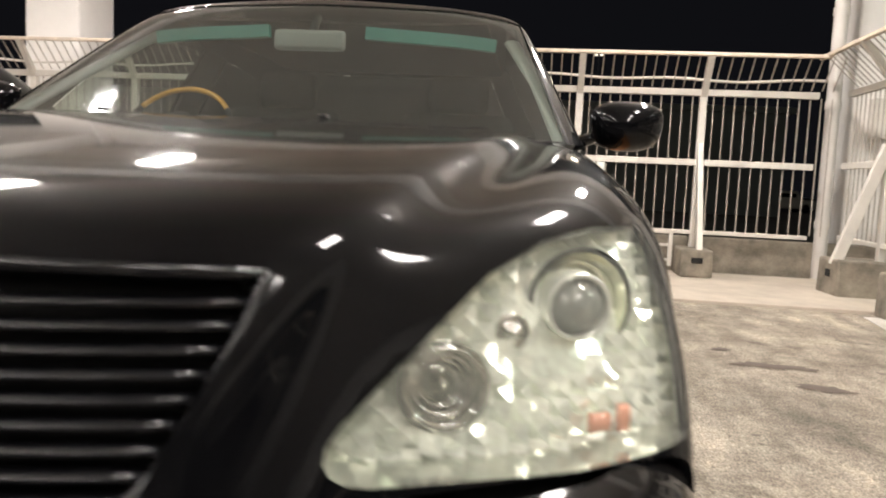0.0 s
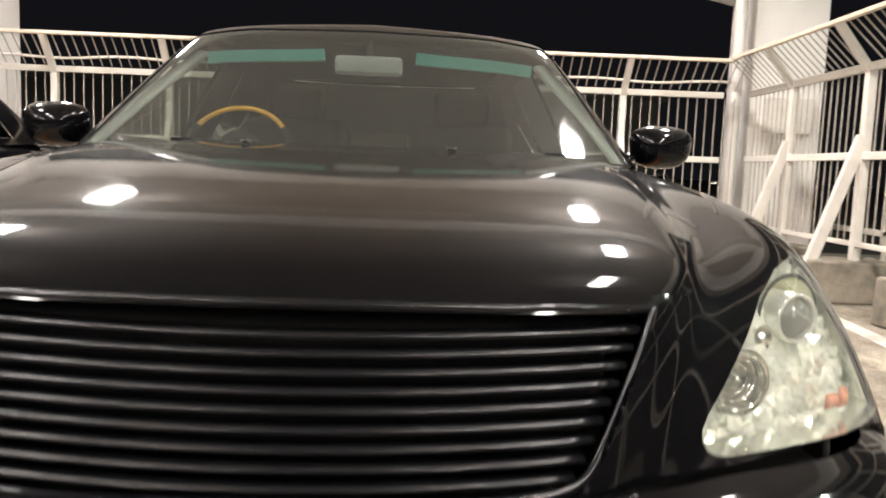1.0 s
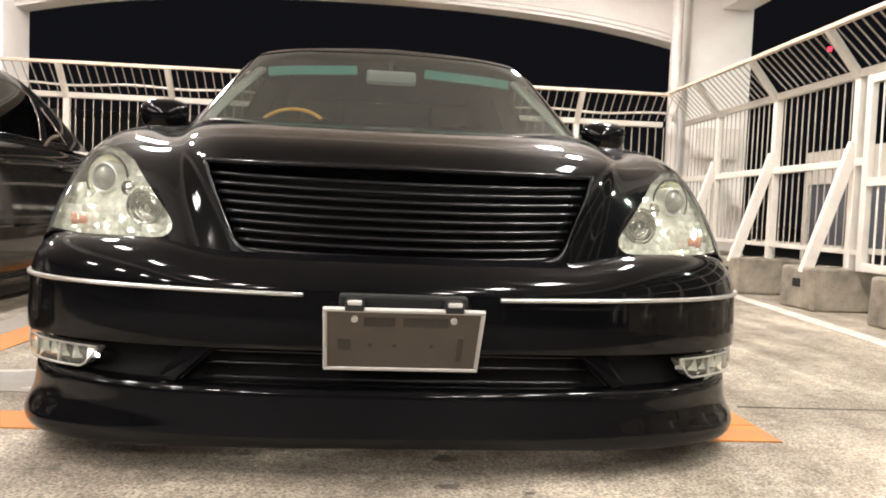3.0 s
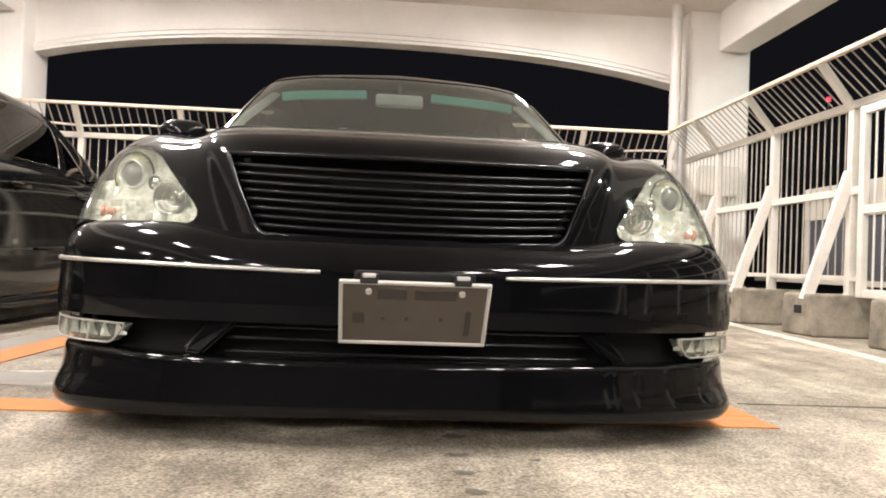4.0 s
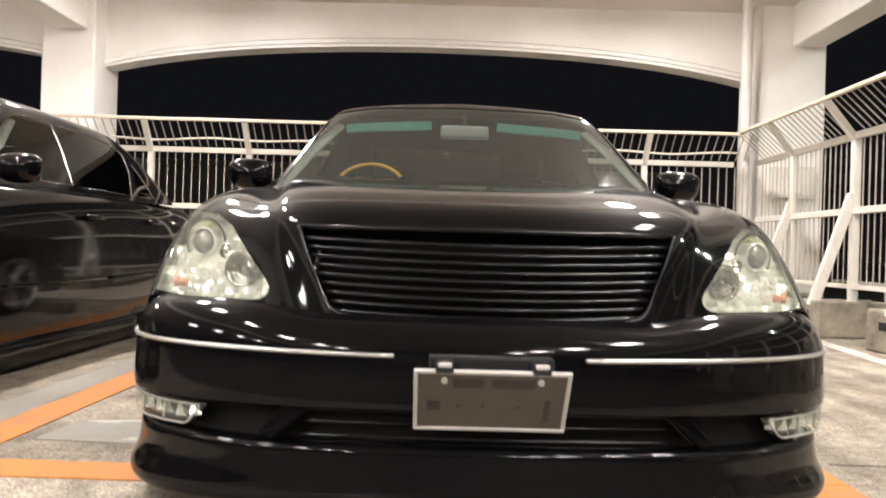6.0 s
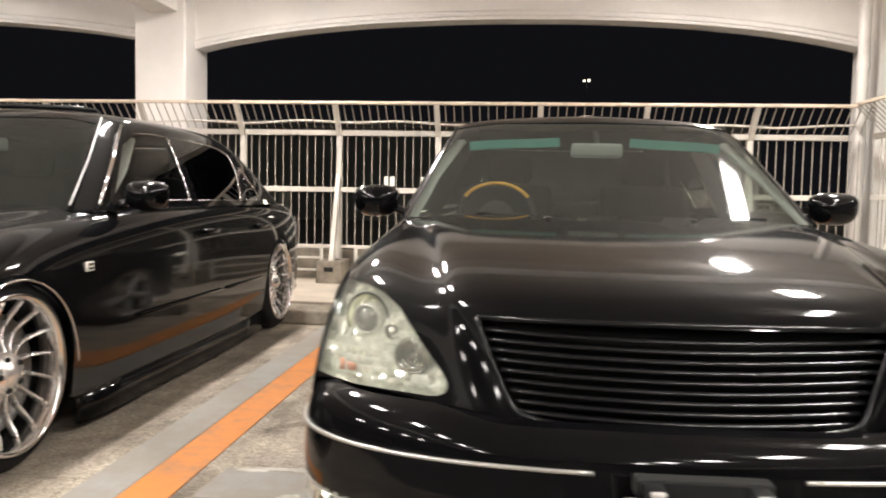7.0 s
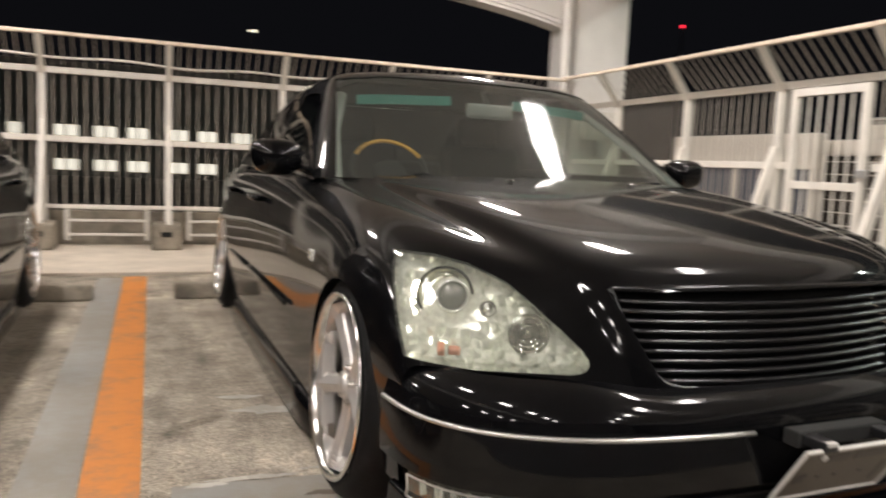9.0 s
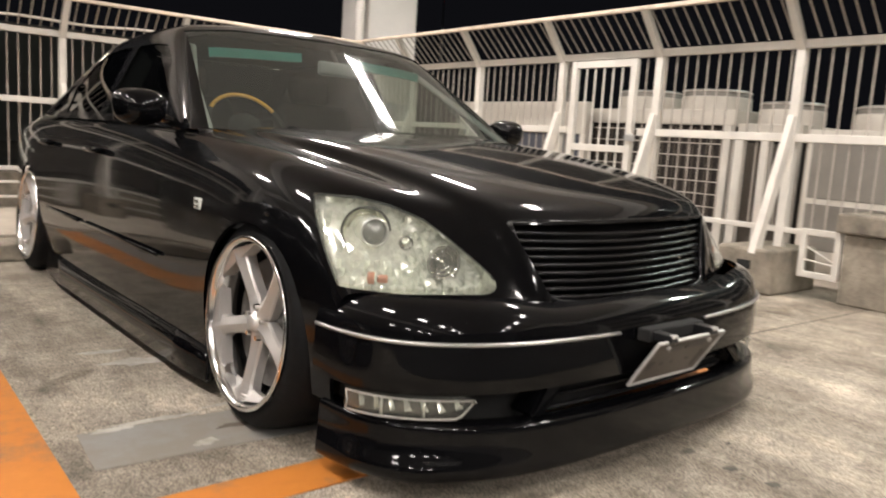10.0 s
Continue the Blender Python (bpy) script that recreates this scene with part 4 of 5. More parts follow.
# Lines of the cabin, from the foot of the windscreen to the foot of the rear window.
CABIN_LINES = [
    [(0, 1.38, 0.9), (0, 1.74, 1.131), (0, 2.06, 1.353), (0, 2.18, 1.399), (0, 2.72, 1.424), (0, 3.2, 1.402), (0, 3.52, 1.352), (0, 3.86, 1.159), (0, 4.22, 0.94)],
    [(0.382, 1.4, 0.9), (0.351, 1.76, 1.129), (0.321, 2.08, 1.349), (0.309, 2.2, 1.392), (0.299, 2.72, 1.418), (0.299, 3.2, 1.395), (0.295, 3.51, 1.345), (0.347, 3.85, 1.154), (0.377, 4.2, 0.94)],
    [(0.7, 1.5, 0.9), (0.637, 1.84, 1.126), (0.57, 2.13, 1.339), (0.549, 2.24, 1.375), (0.533, 2.72, 1.391), (0.533, 3.2, 1.371), (0.527, 3.49, 1.321), (0.61, 3.8, 1.148), (0.67, 4.14, 0.94)],
    [(0.807, 1.565, 0.9), (0.734, 1.89, 1.121), (0.644, 2.175, 1.328), (0.626, 2.28, 1.356), (0.61, 2.72, 1.363), (0.61, 3.2, 1.343), (0.602, 3.46, 1.294), (0.688, 3.76, 1.135), (0.753, 4.08, 0.94)],
    [(0.837, 1.62, 0.9), (0.764, 1.94, 1.116), (0.679, 2.215, 1.307), (0.666, 2.31, 1.324), (0.658, 2.72, 1.323), (0.658, 3.2, 1.304), (0.655, 3.43, 1.257), (0.726, 3.72, 1.114), (0.788, 4.02, 0.94)],
    [(0.854, 1.66, 0.9), (0.808, 1.98, 1.025), (0.763, 2.24, 1.127), (0.759, 2.33, 1.137), (0.76, 2.72, 1.147), (0.759, 3.2, 1.137), (0.755, 3.42, 1.106), (0.79, 3.69, 1.036), (0.818, 3.97, 0.943)],
    [(0.853, 1.7, 0.89), (0.858, 2, 0.905), (0.86, 2.26, 0.911), (0.861, 2.34, 0.911), (0.863, 2.72, 0.911), (0.863, 3.2, 0.911), (0.854, 3.41, 0.911), (0.85, 3.66, 0.917), (0.83, 3.93, 0.924)],
]
# plan of the bumper, from the middle round the corner to the wheel arch
BUMPER_PLAN = [(0, .085), (.20, .086), (.42, .096), (.62, .13), (.79, .205), (.90, .315), (.932, .43), (.938, .53)]
LIP_PLAN = [(0, .040), (.20, .042), (.42, .055), (.62, .098), (.785, .188), (.887, .305), (.920, .42), (.925, .53)]
WHEEL_V = (0.915, 3.83)
WHEEL_R, WHEEL_Z = 0.328, 0.330
ARCH_R, ARCH_Z = 0.330, 0.305


def rows_of(lines):
    return [[line[i] for line in lines] for i in range(len(lines[0]))]


def bumper_mesh(profile, plan=None, steps=34, reach=1.0):
    """Sweeps a standing profile (depth, z) round the bumper's plan. Depth is how far it stands back from the plan line."""
    path = smooth_path([(u, v, 0) for u, v in (plan or BUMPER_PLAN)], steps)
    half = []
    for k, p in enumerate(path):
        d = (path[min(k + 1, steps - 1)] - path[max(k - 1, 0)]).normalized()
        inward = Vector((-d.y, d.x, 0))
        half.append([(max(p.x + inward.x * a, 0.0) if k else 0.0, p.y + inward.y * a, z) for a, z in profile])
    return grid_mesh(half)


def profile_spline(points, samples):
    return [(p.x, p.y) for p in smooth_path([(a, z, 0) for a, z in points], samples)]


HEADLAMP = [(.556, .566), (.545, .548), (.545, .534), (.552, .523), (.566, .516), (.588, .513), (.78, .513), (.925, .526), (.942, .62), (.915, .748), (.80, .748), (.74, .734), (.68, .700), (.60, .614)]
GRILLE = [(-.478, .696), (.478, .696), (.468, .66), (.397, .515), (.37, .487), (.30, .476), (-.30, .476), (-.37, .487), (-.397, .515), (-.468, .66)]


def mirror_outline(pts):
    return [(-u, z) for u, z in pts]


def build_car(name, m, label, wheel_builder, detailed=True):
    car = empty(name, m)
    tagged(car, label, "car", "parked saloons")
    wheel_v = WHEEL_V if detailed else (0.80, 3.80)
    arch_r, arch_z = (ARCH_R, ARCH_Z) if detailed else (0.348, 0.322)

    def add(nm, bm, mat, parent=car, lab="", smooth=True):
        return part(nm, bm, mat, parent, lab, smooth)

    # --- painted shell ---
    shell = grid_mesh(patch_points(rows_of(BODY_LINES), 150, 84))
    # wheel arches
    for v in wheel_v:
        ring = [(v + arch_r * math.cos(2 * math.pi * k / 40), arch_z + arch_r * math.sin(2 * math.pi * k / 40)) for k in range(40)]
        for s in (1, -1):
            split_convex(shell, prism(ring, "u"), lambda c, s=s, v=v: c.x * s > 0.6 and abs(c.y - v) < 0.5).free()
            split_convex(shell, prism([(v - arch_r, -.1), (v + arch_r, -.1), (v + arch_r, .3), (v - arch_r, .3)], "u"), lambda c, s=s, v=v: c.x * s > 0.6 and abs(c.y - v) < 0.5 and c.z < .4).free()
    # the hole under the cabin
    split_convex(shell, prism([(-.70, 1.47), (.70, 1.47), (.79, 1.75), (.80, 3.7), (.68, 4.05), (-.68, 4.05), (-.80, 3.7), (-.79, 1.75)], "z"), lambda c: c.z > .84).free()
    # headlamps and grille opening
    lamps = {}
    for s, outline in ((1, HEADLAMP), (-1, mirror_outline(HEADLAMP))):
        lamps[s] = split_convex(shell, prism(outline, "v"), lambda c, s=s: c.x * s > .4 and c.y < .95 and c.z > .45)
        # the lamp ends at a slanting rear edge; what lies behind it stays wing
        behind = split_convex(lamps[s], [((0, .450, .50), (0, -1, .94))])
        join(shell, behind)
    split_convex(shell, prism(GRILLE, "v"), lambda c: abs(c.x) < .6 and c.y < .5).free()
    # panels: bonnet, wings, doors, boot
    bonnet = split_convex(shell, prism([(-.515, .0), (.515, .0), (.738, 1.46), (-.738, 1.46)], "z"), lambda c: c.z > .716 and c.y < 1.6 and abs(c.x) < .8)
    panels = {"bonnet": bonnet}
    boot = split_convex(shell, prism([(-.62, 4.06), (.62, 4.06), (.60, 5.2), (-.60, 5.2)], "z"), lambda c: c.z > .6 and c.y > 3.9)
    panels["boot_lid"] = boot
    doors = {}
    for s in (1, -1):
        doors[s, 0] = split_convex(shell, prism([(1.62, .20), (2.70, .20), (2.70, 1.0), (1.62, 1.0)], "u"), lambda c, s=s: c.x * s > .7 and 1.3 < c.y < 3.0)
        doors[s, 1] = split_convex(shell, prism([(2.70, .20), (3.36, .20), (3.62, .72), (3.66, 1.0), (2.70, 1.0)], "u"), lambda c, s=s: c.x * s > .7 and 2.4 < c.y < 4.0)
    wings = {}
    for s in (1, -1):
        wings[s] = take_faces(shell, [f for f in shell.faces if f.calc_center_median().y < 1.62 and f.calc_center_median().x * s > 0])
    def panel(nm, bm, lab=""):
        shrink_edge(bm, 0.0022)
        ob = add(nm, bm, M["paint"], car, lab)
        return ob
    panel("body_shell", shell)
    panel("bonnet", bonnet)
    panel("boot_lid", boot)
    for s in (1, -1):
        panel("front_wing", wings[s])
        for k in (0, 1):
            d = panel("door", doors[s, k])
            v = (2.52, 3.40)[k]
            h = box(-.012, .03, -.10, .10, -.014, .014, .01)
            bmesh.ops.transform(h, matrix=pose(s * .937, v, .775, 0, 0, 0 if s > 0 else 180), verts=h.verts)
            part("door_handle", h, M["paint"], d, "gloss black door handle", True)
            # rubbing strip
            y0, y1 = ((1.66, 2.66), (2.74, 3.36))[k]
            strip = box(-.004, .009, y0, y1, -.008, .008, .004)
            bmesh.ops.transform(strip, matrix=Matrix.Translation((s * (.9545, .9520)[k], 0, .425)) @ (Matrix.Identity(4) if s > 0 else Matrix.Diagonal((-1, 1, 1, 1))), verts=strip.verts)
            part("rubbing_strip", strip, M["paint"], d, "", True)
    # dark liner under the shell
    liner = box(-.80, .80, .30, 4.75, .17, .46, .03)
    add("underbody", liner, M["dark"], car, "", False)

    # --- bumper and lip ---
    top = profile_spline([(.080, .492), (.050, .484), (.028, .469), (.012, .449), (.003, .425), (.0, .40), (-.001, .38), (-.003, .35), (-.005, .31), (-.002, .285)], 22)
    bumper_bm = bumper_mesh(top)
    for vert in bumper_bm.verts:
        # its upper edge climbs to the foot of the lamps
        k = max(0, min(1, (abs(vert.co.x) - .38) / .22))
        vert.co.z += .024 * k * k * (3 - 2 * k) * max(0, min(1, (vert.co.z - .41) / .07))
    bumper = add("front_bumper", bumper_bm, M["paint"])
    # lip: a rounded upper ridge, a crease, and a lower bulge that stands out round the corners
    low = profile_spline([(.066, .206), (.042, .206), (.022, .2055), (.014, .202), (.0105, .194), (.0095, .182), (.008, .165), (.006, .145), (.004, .125), (.0015, .105), (.0, .090), (.003, .080), (.012, .074), (.06, .072)], 34)
    lip_mesh = bumper_mesh(low, LIP_PLAN)
    for vert in lip_mesh.verts:
        # it hangs lower towards its corners, where a lower bulge stands out
        out = min(1, abs(vert.co.x) / .82)
        bulge = math.exp(-((vert.co.z - .108) / .030) ** 2) * out ** 5
        vert.co.z -= .022 * out ** 2 * max(0, min(1, (.198 - vert.co.z) / .1))
        vert.co.x *= 1 + .012 * bulge
        vert.co.y -= .018 * bulge
    lip = add("front_lip", lip_mesh, M["paint"])
    # near-black sheet for the shade behind the lower openings, with slats
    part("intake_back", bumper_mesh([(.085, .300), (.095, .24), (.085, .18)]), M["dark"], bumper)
    for z in (.212, .245, .272):
        path = [p for p in smooth_path([(u, v + .045, z) for u, v in BUMPER_PLAN], 40) if p.x < .45]
        path = [Vector((-p.x, p.y, p.z)) for p in path[::-1]][:-1] + path
        part("intake_slat", sweep(path, round_section(.02, .010)), M["bar_black"], bumper, "", True)
    # bumper pillars between the openings
    for s in (1, -1):
        fin = bmesh.new()
        ring = []
        for (u, v, z) in ((.395, .112, .292), (.470, .118, .292), (.535, .112, .212), (.487, .102, .206), (.395, .18, .292), (.470, .19, .292), (.535, .20, .212), (.487, .19, .206)):
            ring.append(fin.verts.new((s * u, v, z)))
        for q in ((0, 1, 2, 3), (4, 7, 6, 5), (0, 4, 5, 1), (1, 5, 6, 2), (2, 6, 7, 3), (3, 7, 4, 0)):
            fin.faces.new([ring[i] for i in q])
        bmesh.ops.recalc_face_normals(fin, faces=fin.faces)
        bmesh.ops.bevel(fin, geom=list(fin.edges), offset=.008, segments=2, affect="EDGES")
        part("intake_fin", fin, M["paint"], bumper)
        # fog lamp
        path = [p for p in smooth_path([(u, v, 0) for u, v in BUMPER_PLAN], 60) if p.x > .675 and p.y < .40]
        pts = []
        for p in path:
            k = (p.x - .675) / (.93 - .675)
            z0, z1 = .219, .266 + .004 * k
            z0 = z0 + .05 * max(0.0, .16 - k) / .16
            pts.append([(s * p.x, p.y + .012, z0), (s * p.x, p.y + .004, (z0 + z1) / 2), (s * p.x, p.y + .012, z1)])
        fog = part("fog_lamp", grid_mesh(pts, False), M["lens"], car, "clear fog lamp in the lower bumper", True)
        inner = [[(a[0] * .985, a[1] + .03, a[2]) for a in row] for row in pts]
        part("fog_reflector", grid_mesh(inner, False), M["fog_dark"], fog, "", True)
        dice = random.Random(5)
        for i in range(2, len(inner) - 2, 3):
            a, b = Vector(inner[i][0]), Vector(inner[i][2])
            glint = bmesh.new()
            facet(glint, (a + b) / 2 + Vector((0, -.004, .002)), .0135, (b - a).length * .32, dice, .18)
            part("fog_facet", glint, M["reflector"], fog)
        for e in (0, 1):
            edge = sweep([Vector(r[2 * e]) for r in pts], round_section(.0055, .0055, 6))
            part("fog_rim", edge, M["fog_rim"], fog, "", True)
        for k in (len(pts) // 3, 2 * len(pts) // 3):
            a, b = Vector(pts[k][0]), Vector(pts[k][2])
            off = Vector((0, .014, 0))
            part("fog_rib", rod(a + off, b + off, .005, 6), M["lamp_body"], fog, "", True)
        for e in (0, -1):
            part("fog_rim", sweep([Vector(q) for q in pts[e]], round_section(.0055, .0055, 6), up=(1, 0, 0)), M["fog_rim"], fog, "", True)
    # bright moulding
    full = smooth_path([(u, v - .004, .404) for u, v in BUMPER_PLAN], 46)
    for s in (1, -1):
        path = [Vector((s * p.x, p.y, p.z + .015 * min(1, abs(p.x)))) for p in full if p.x > (.178 if detailed else .0)]
        part("moulding", sweep(path, round_section(.0095, .0105, 8)), M["satin"], bumper, "bright metal moulding along the bumper", True)

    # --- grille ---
    # the sheet behind the slats is painted with the opening's shade
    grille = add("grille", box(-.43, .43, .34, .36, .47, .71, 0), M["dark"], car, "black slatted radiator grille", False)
    for k in range(9):
        z = .670 - .0222 * k
        f = (z - .487) / (.700 - .487)
        half = .365 + (.472 - .365) * max(0, min(1, f)) ** .85
        path = []
        for j in range(25):
            u = -half + 2 * half * j / 24
            path.append((u, .205 + .06 * (z - .48) / .22 + .20 * u * u, z + .004 - .010 * (1 - (u / half) ** 2)))
        sec = [(-.020, -.0030), (.011, -.0058), (.016, -.001), (.011, .0048), (-.020, .0030)]
        part("grille_slat", sweep(path, sec), M["bar_black"], grille, "", True)
    frame_pts = [(.480, .295, .702), (.472, .285, .67), (.443, .262, .60), (.408, .235, .53), (.385, .21, .494), (.33, .195, .479), (.2, .18, .474), (0, .172, .473)]
    side = smooth_path(frame_pts, 40)
    ringp = side + [Vector((-p.x, p.y, p.z)) for p in side[::-1][1:]]
    part("grille_frame", sweep(ringp, round_section(.012, .018, 8)), M["bar_black"], grille, "dark chrome grille edge", True)
    part("grille_frame", sweep([(-.480, .293, .701), (-.3, .262, .702), (0, .248, .703), (.3, .262, .702), (.480, .293, .701)], round_section(.01, .012, 8)), M["bar_black"], grille, "", True)

    # --- headlamps ---
    for s in (1, -1):
        headlamp(s, lamps[s], car)

    # --- cabin ---
    lines = CABIN_LINES
    if not detailed:
        # longer, taller cabin with a more upright windscreen
        shift = (-.05, -.10, -.13, -.12, 0, .10, .14, .14, .12)
        rise = (0, .010, .022, .014, .012, .028, .045, .03, 0)
        lines = [[(u, v + dv, z + (dz if z > 1.0 else 0)) for (u, v, z), dv, dz in zip(line, shift, rise)] for line in CABIN_LINES]
    cab = grid_mesh(patch_points(rows_of(lines), 120, 64))
    # the neighbour has broad windscreen pillars
    foot, head = (.797, .648) if detailed else (.725, .572)
    screen = split_convex(cab, prism([(-foot, .905), (foot, .905), (head, 1.322), (.44, 1.346), (-.44, 1.346), (-head, 1.322)], "v"), lambda c: c.y < 2.3)
    back = split_convex(cab, prism([(-.63, .95), (.63, .95), (.48, 1.31), (-.48, 1.31)], "v"), lambda c: c.y > 3.4)
    front_pts = [(1.88, .945), (2.66, .945), (2.68, 1.274), (2.45, 1.274), (2.28, 1.260), (2.14, 1.196)]
    rear_pts = [(2.76, .945), (3.40, .945), (3.47, 1.09), (3.40, 1.200), (3.28, 1.250), (3.05, 1.271), (2.78, 1.274)]
    quarter = [(3.46, .945), (3.74, .95), (3.55, 1.12), (3.52, 1.13)]
    if not detailed:
        front_pts = [(1.67, .945), (2.47, .945), (2.53, 1.302), (2.33, 1.304), (2.13, 1.287), (1.96, 1.214)]
        rear_pts = [(2.56, .945), (3.26, .945), (3.38, 1.10), (3.42, 1.236), (3.28, 1.286), (3.02, 1.302), (2.61, 1.306)]
        quarter = [(3.36, .945), (3.68, .95), (3.56, 1.12), (3.49, 1.18)]
    side_glass = []
    for s in (1, -1):
        for nm, o in (("side_window", front_pts), ("side_window", rear_pts), ("quarter_window", quarter)):
            side_glass.append((s, nm, o, split_convex(cab, prism(o, "u"), lambda c, s=s: c.x * s > .5 and 1.7 < c.y < 4.0)))
    roof = add("roof_shell", cab, M["paint"])
    g = add("windscreen", push(screen, .004), M["screen" if detailed else "screen_dark"], car, "raked windscreen with a teal sun band along the top" if detailed else "raked dark windscreen")
    g.visible_shadow = False
    b = add("rear_window", push(back, .004), M["privacy"], car, "dark tinted rear window")
    b.visible_shadow = False
    for s, nm, o, bm in side_glass:
        w = add(nm, push(bm, .006), M["privacy"] if o is not front_pts else M["side_glass"], car, "")
        w.visible_shadow = False
        # bright outline of the neighbour's panes
        if not detailed:
            part("window_trim", outline_trim(w.data, .009), M["chrome"], w, "bright window trim", True)
    if not detailed:
        for s in (1, -1):
            strip = sweep([(s * .832, 1.545, .925), (s * .768, 1.775, 1.125), (s * .688, 2.005, 1.315)], round_section(.018, .014, 8))
            add("pillar_strip", strip, M["chrome"], car, "bright strip on the windscreen pillar")
            # a thin pale bead follows the edge of the glass
            edge = sweep([(s * .738, 1.475, .925), (s * .664, 1.755, 1.140), (s * .588, 2.005, 1.352)], round_section(.012, .010, 8))
            add("screen_edge_bead", edge, M["satin"], car, "thin pale bead along the windscreen edge")
    # mirrors
    for s in (1, -1):
        door_mirror(s, car, 0.0 if detailed else -.11)
    # interior
    interior(car, detailed)
    # wheels
    for v in wheel_v:
        for s in (1, -1):
            wheel_builder(car, s, v)
    # sills
    for s in (1, -1):
        sk = sweep([(s * .915, 1.22, .115), (s * .928, 1.5, .11), (s * .928, 2.3, .11), (s * .928, 3.1, .11), (s * .915, 3.45, .12)], [(-.03, -.072), (.012, -.072), (.016, .07), (-.02, .07)])
        bmesh.ops.bevel(sk, geom=list(sk.edges), offset=.012, segments=2, affect="EDGES")
        add("side_skirt", sk, M["paint"], car, "", True)
    # small clear side lamps, washer jets, wipers
    mark_v, mark_z = (1.33, .65) if detailed else (1.285, .68)
    for s in (1, -1):
        mk = box(-.006, .006, -.028, .028, -.020, .020, .005)
        bmesh.ops.transform(mk, matrix=Matrix.Translation((s * .934, mark_v, mark_z)), verts=mk.verts)
        marker = add("side_marker", mk, M["lens_white"], car, "clear square side marker lamp")
        for z in (-.008, .008):
            cell = box(-.002, .002, -.017, .017, -.0055, .0055, .001)
            bmesh.ops.transform(cell, matrix=Matrix.Translation((s * .9405, mark_v, mark_z + z)), verts=cell.verts)
            part("marker_lens", cell, M["lamp_grey"], marker)
        jet = box(-.012, .012, -.009, .009, 0, .009, .003)
        bmesh.ops.transform(jet, matrix=pose(s * .257, 1.245, .916, 8), verts=jet.verts)
        j = add("washer_jet", jet, M["black"], car)
        for e in (-.008, .008):
            part("jet_nozzle", box(s * .257 + e - .0025, s * .257 + e + .0025, 1.233, 1.239, .917, .925, .001), M["chrome"], j)
    for a, b in (((-.52, 1.475, .915), (.05, 1.435, .905)), ((.10, 1.44, .905), (.60, 1.49, .912))):
        wp = add("wiper", beam_between(a, b, .022, .014, side=(0, 0, 1)), M["black"], car, "black wiper arm at rest", False)
        part("wiper_blade", beam_between((a[0], a[1] + .02, a[2] + .008), (b[0], b[1] + .02, b[2] + .008), .008, .018, side=(0, 0, 1)), M["rubber"], wp)
    if detailed:
        number_plate(car)
    else:
        for s in (1, -1):
            arc = [(s * .962, wheel_v[0] + (arch_r + .004) * math.cos(radians(a)), arch_z + (arch_r + .004) * math.sin(radians(a))) for a in range(0, 181, 6)]
            add("arch_trim", sweep(arc, round_section(.009, .010, 8), up=(1, 0, 0)), M["chrome"], car, "chrome wheel arch trim")
        add("roof_visor", sweep([(-.40, 2.30, 1.412), (-.3, 2.26, 1.424), (0, 2.24, 1.430), (.3, 2.26, 1.424), (.40, 2.30, 1.412)], [(-.09, -.004), (.06, -.004), (.05, .012), (-.07, .008)]), M["black"], car, "dark sunroof wind deflector")
    return car


def number_plate(car):
    """The plate hangs with its foot tucked back; its marks are plain bars."""
    m = Matrix.Translation((0, -.016, .392)) @ pose(0, 0, 0, 32, 0, 0)
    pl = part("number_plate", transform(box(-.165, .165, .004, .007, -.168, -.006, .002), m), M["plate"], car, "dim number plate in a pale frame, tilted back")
    for b in ((-.171, .171, -.009, 0), (-.171, .171, -.175, -.166), (-.171, -.162, -.166, -.009), (.162, .171, -.166, -.009)):
        part("plate_frame", transform(box(b[0], b[1], 0, .010, b[2], b[3], .003), m), M["plate_frame"], pl)
    for x in (-.105, .105):
        part("plate_screw", transform(rod((x, -.003, -.026), (x, .004, -.026), .007, 12), m), M["plate_frame"], pl)
        part("plate_bracket", box(x - .020, x + .020, -.018, .08, .388, .410, .003), M["black"], pl)
    for x in (-.105, .105):
        part("bracket_clip", box(x - .015, x + .015, -.021, -.006, .401, .411, .003), M["plate_frame"], pl, "pale plastic bracket clip")
    part("plate_mount", box(-.14, .14, .040, .085, .378, .416, .006), M["dark"], pl)
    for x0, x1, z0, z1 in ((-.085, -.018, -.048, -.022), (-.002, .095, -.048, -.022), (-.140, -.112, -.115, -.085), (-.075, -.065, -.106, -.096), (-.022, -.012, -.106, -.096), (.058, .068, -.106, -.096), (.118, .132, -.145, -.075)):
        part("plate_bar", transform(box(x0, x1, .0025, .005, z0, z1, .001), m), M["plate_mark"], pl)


def outline_trim(me, width):
    """A thin bead round the rim of a pane."""
    src = bmesh.new()
    src.from_mesh(me)
    out = bmesh.new()
    for e in src.edges:
        if e.is_boundary:
            a, b = e.verts[0].co, e.verts[1].co
            if (a - b).length > 1e-4:
                rod(tuple(a), tuple(b), width / 2, 5, bm=out)
    src.free()
    return out


def transform(bm, m):
    bmesh.ops.transform(bm, matrix=m, verts=bm.verts)
    return bm


def push(bm, depth):
    """Moves a sheet inwards, towards the middle of the cabin."""
    bmesh.ops.recalc_face_normals(bm, faces=bm.faces)
    bm.normal_update()
    mid = Vector((0, 2.7, .8))
    moved = [(v, v.co - v.normal * depth * (1 if v.normal.dot(v.co - mid) > 0 else -1)) for v in bm.verts]
    for v, co in moved:
        v.co = co
    return bm


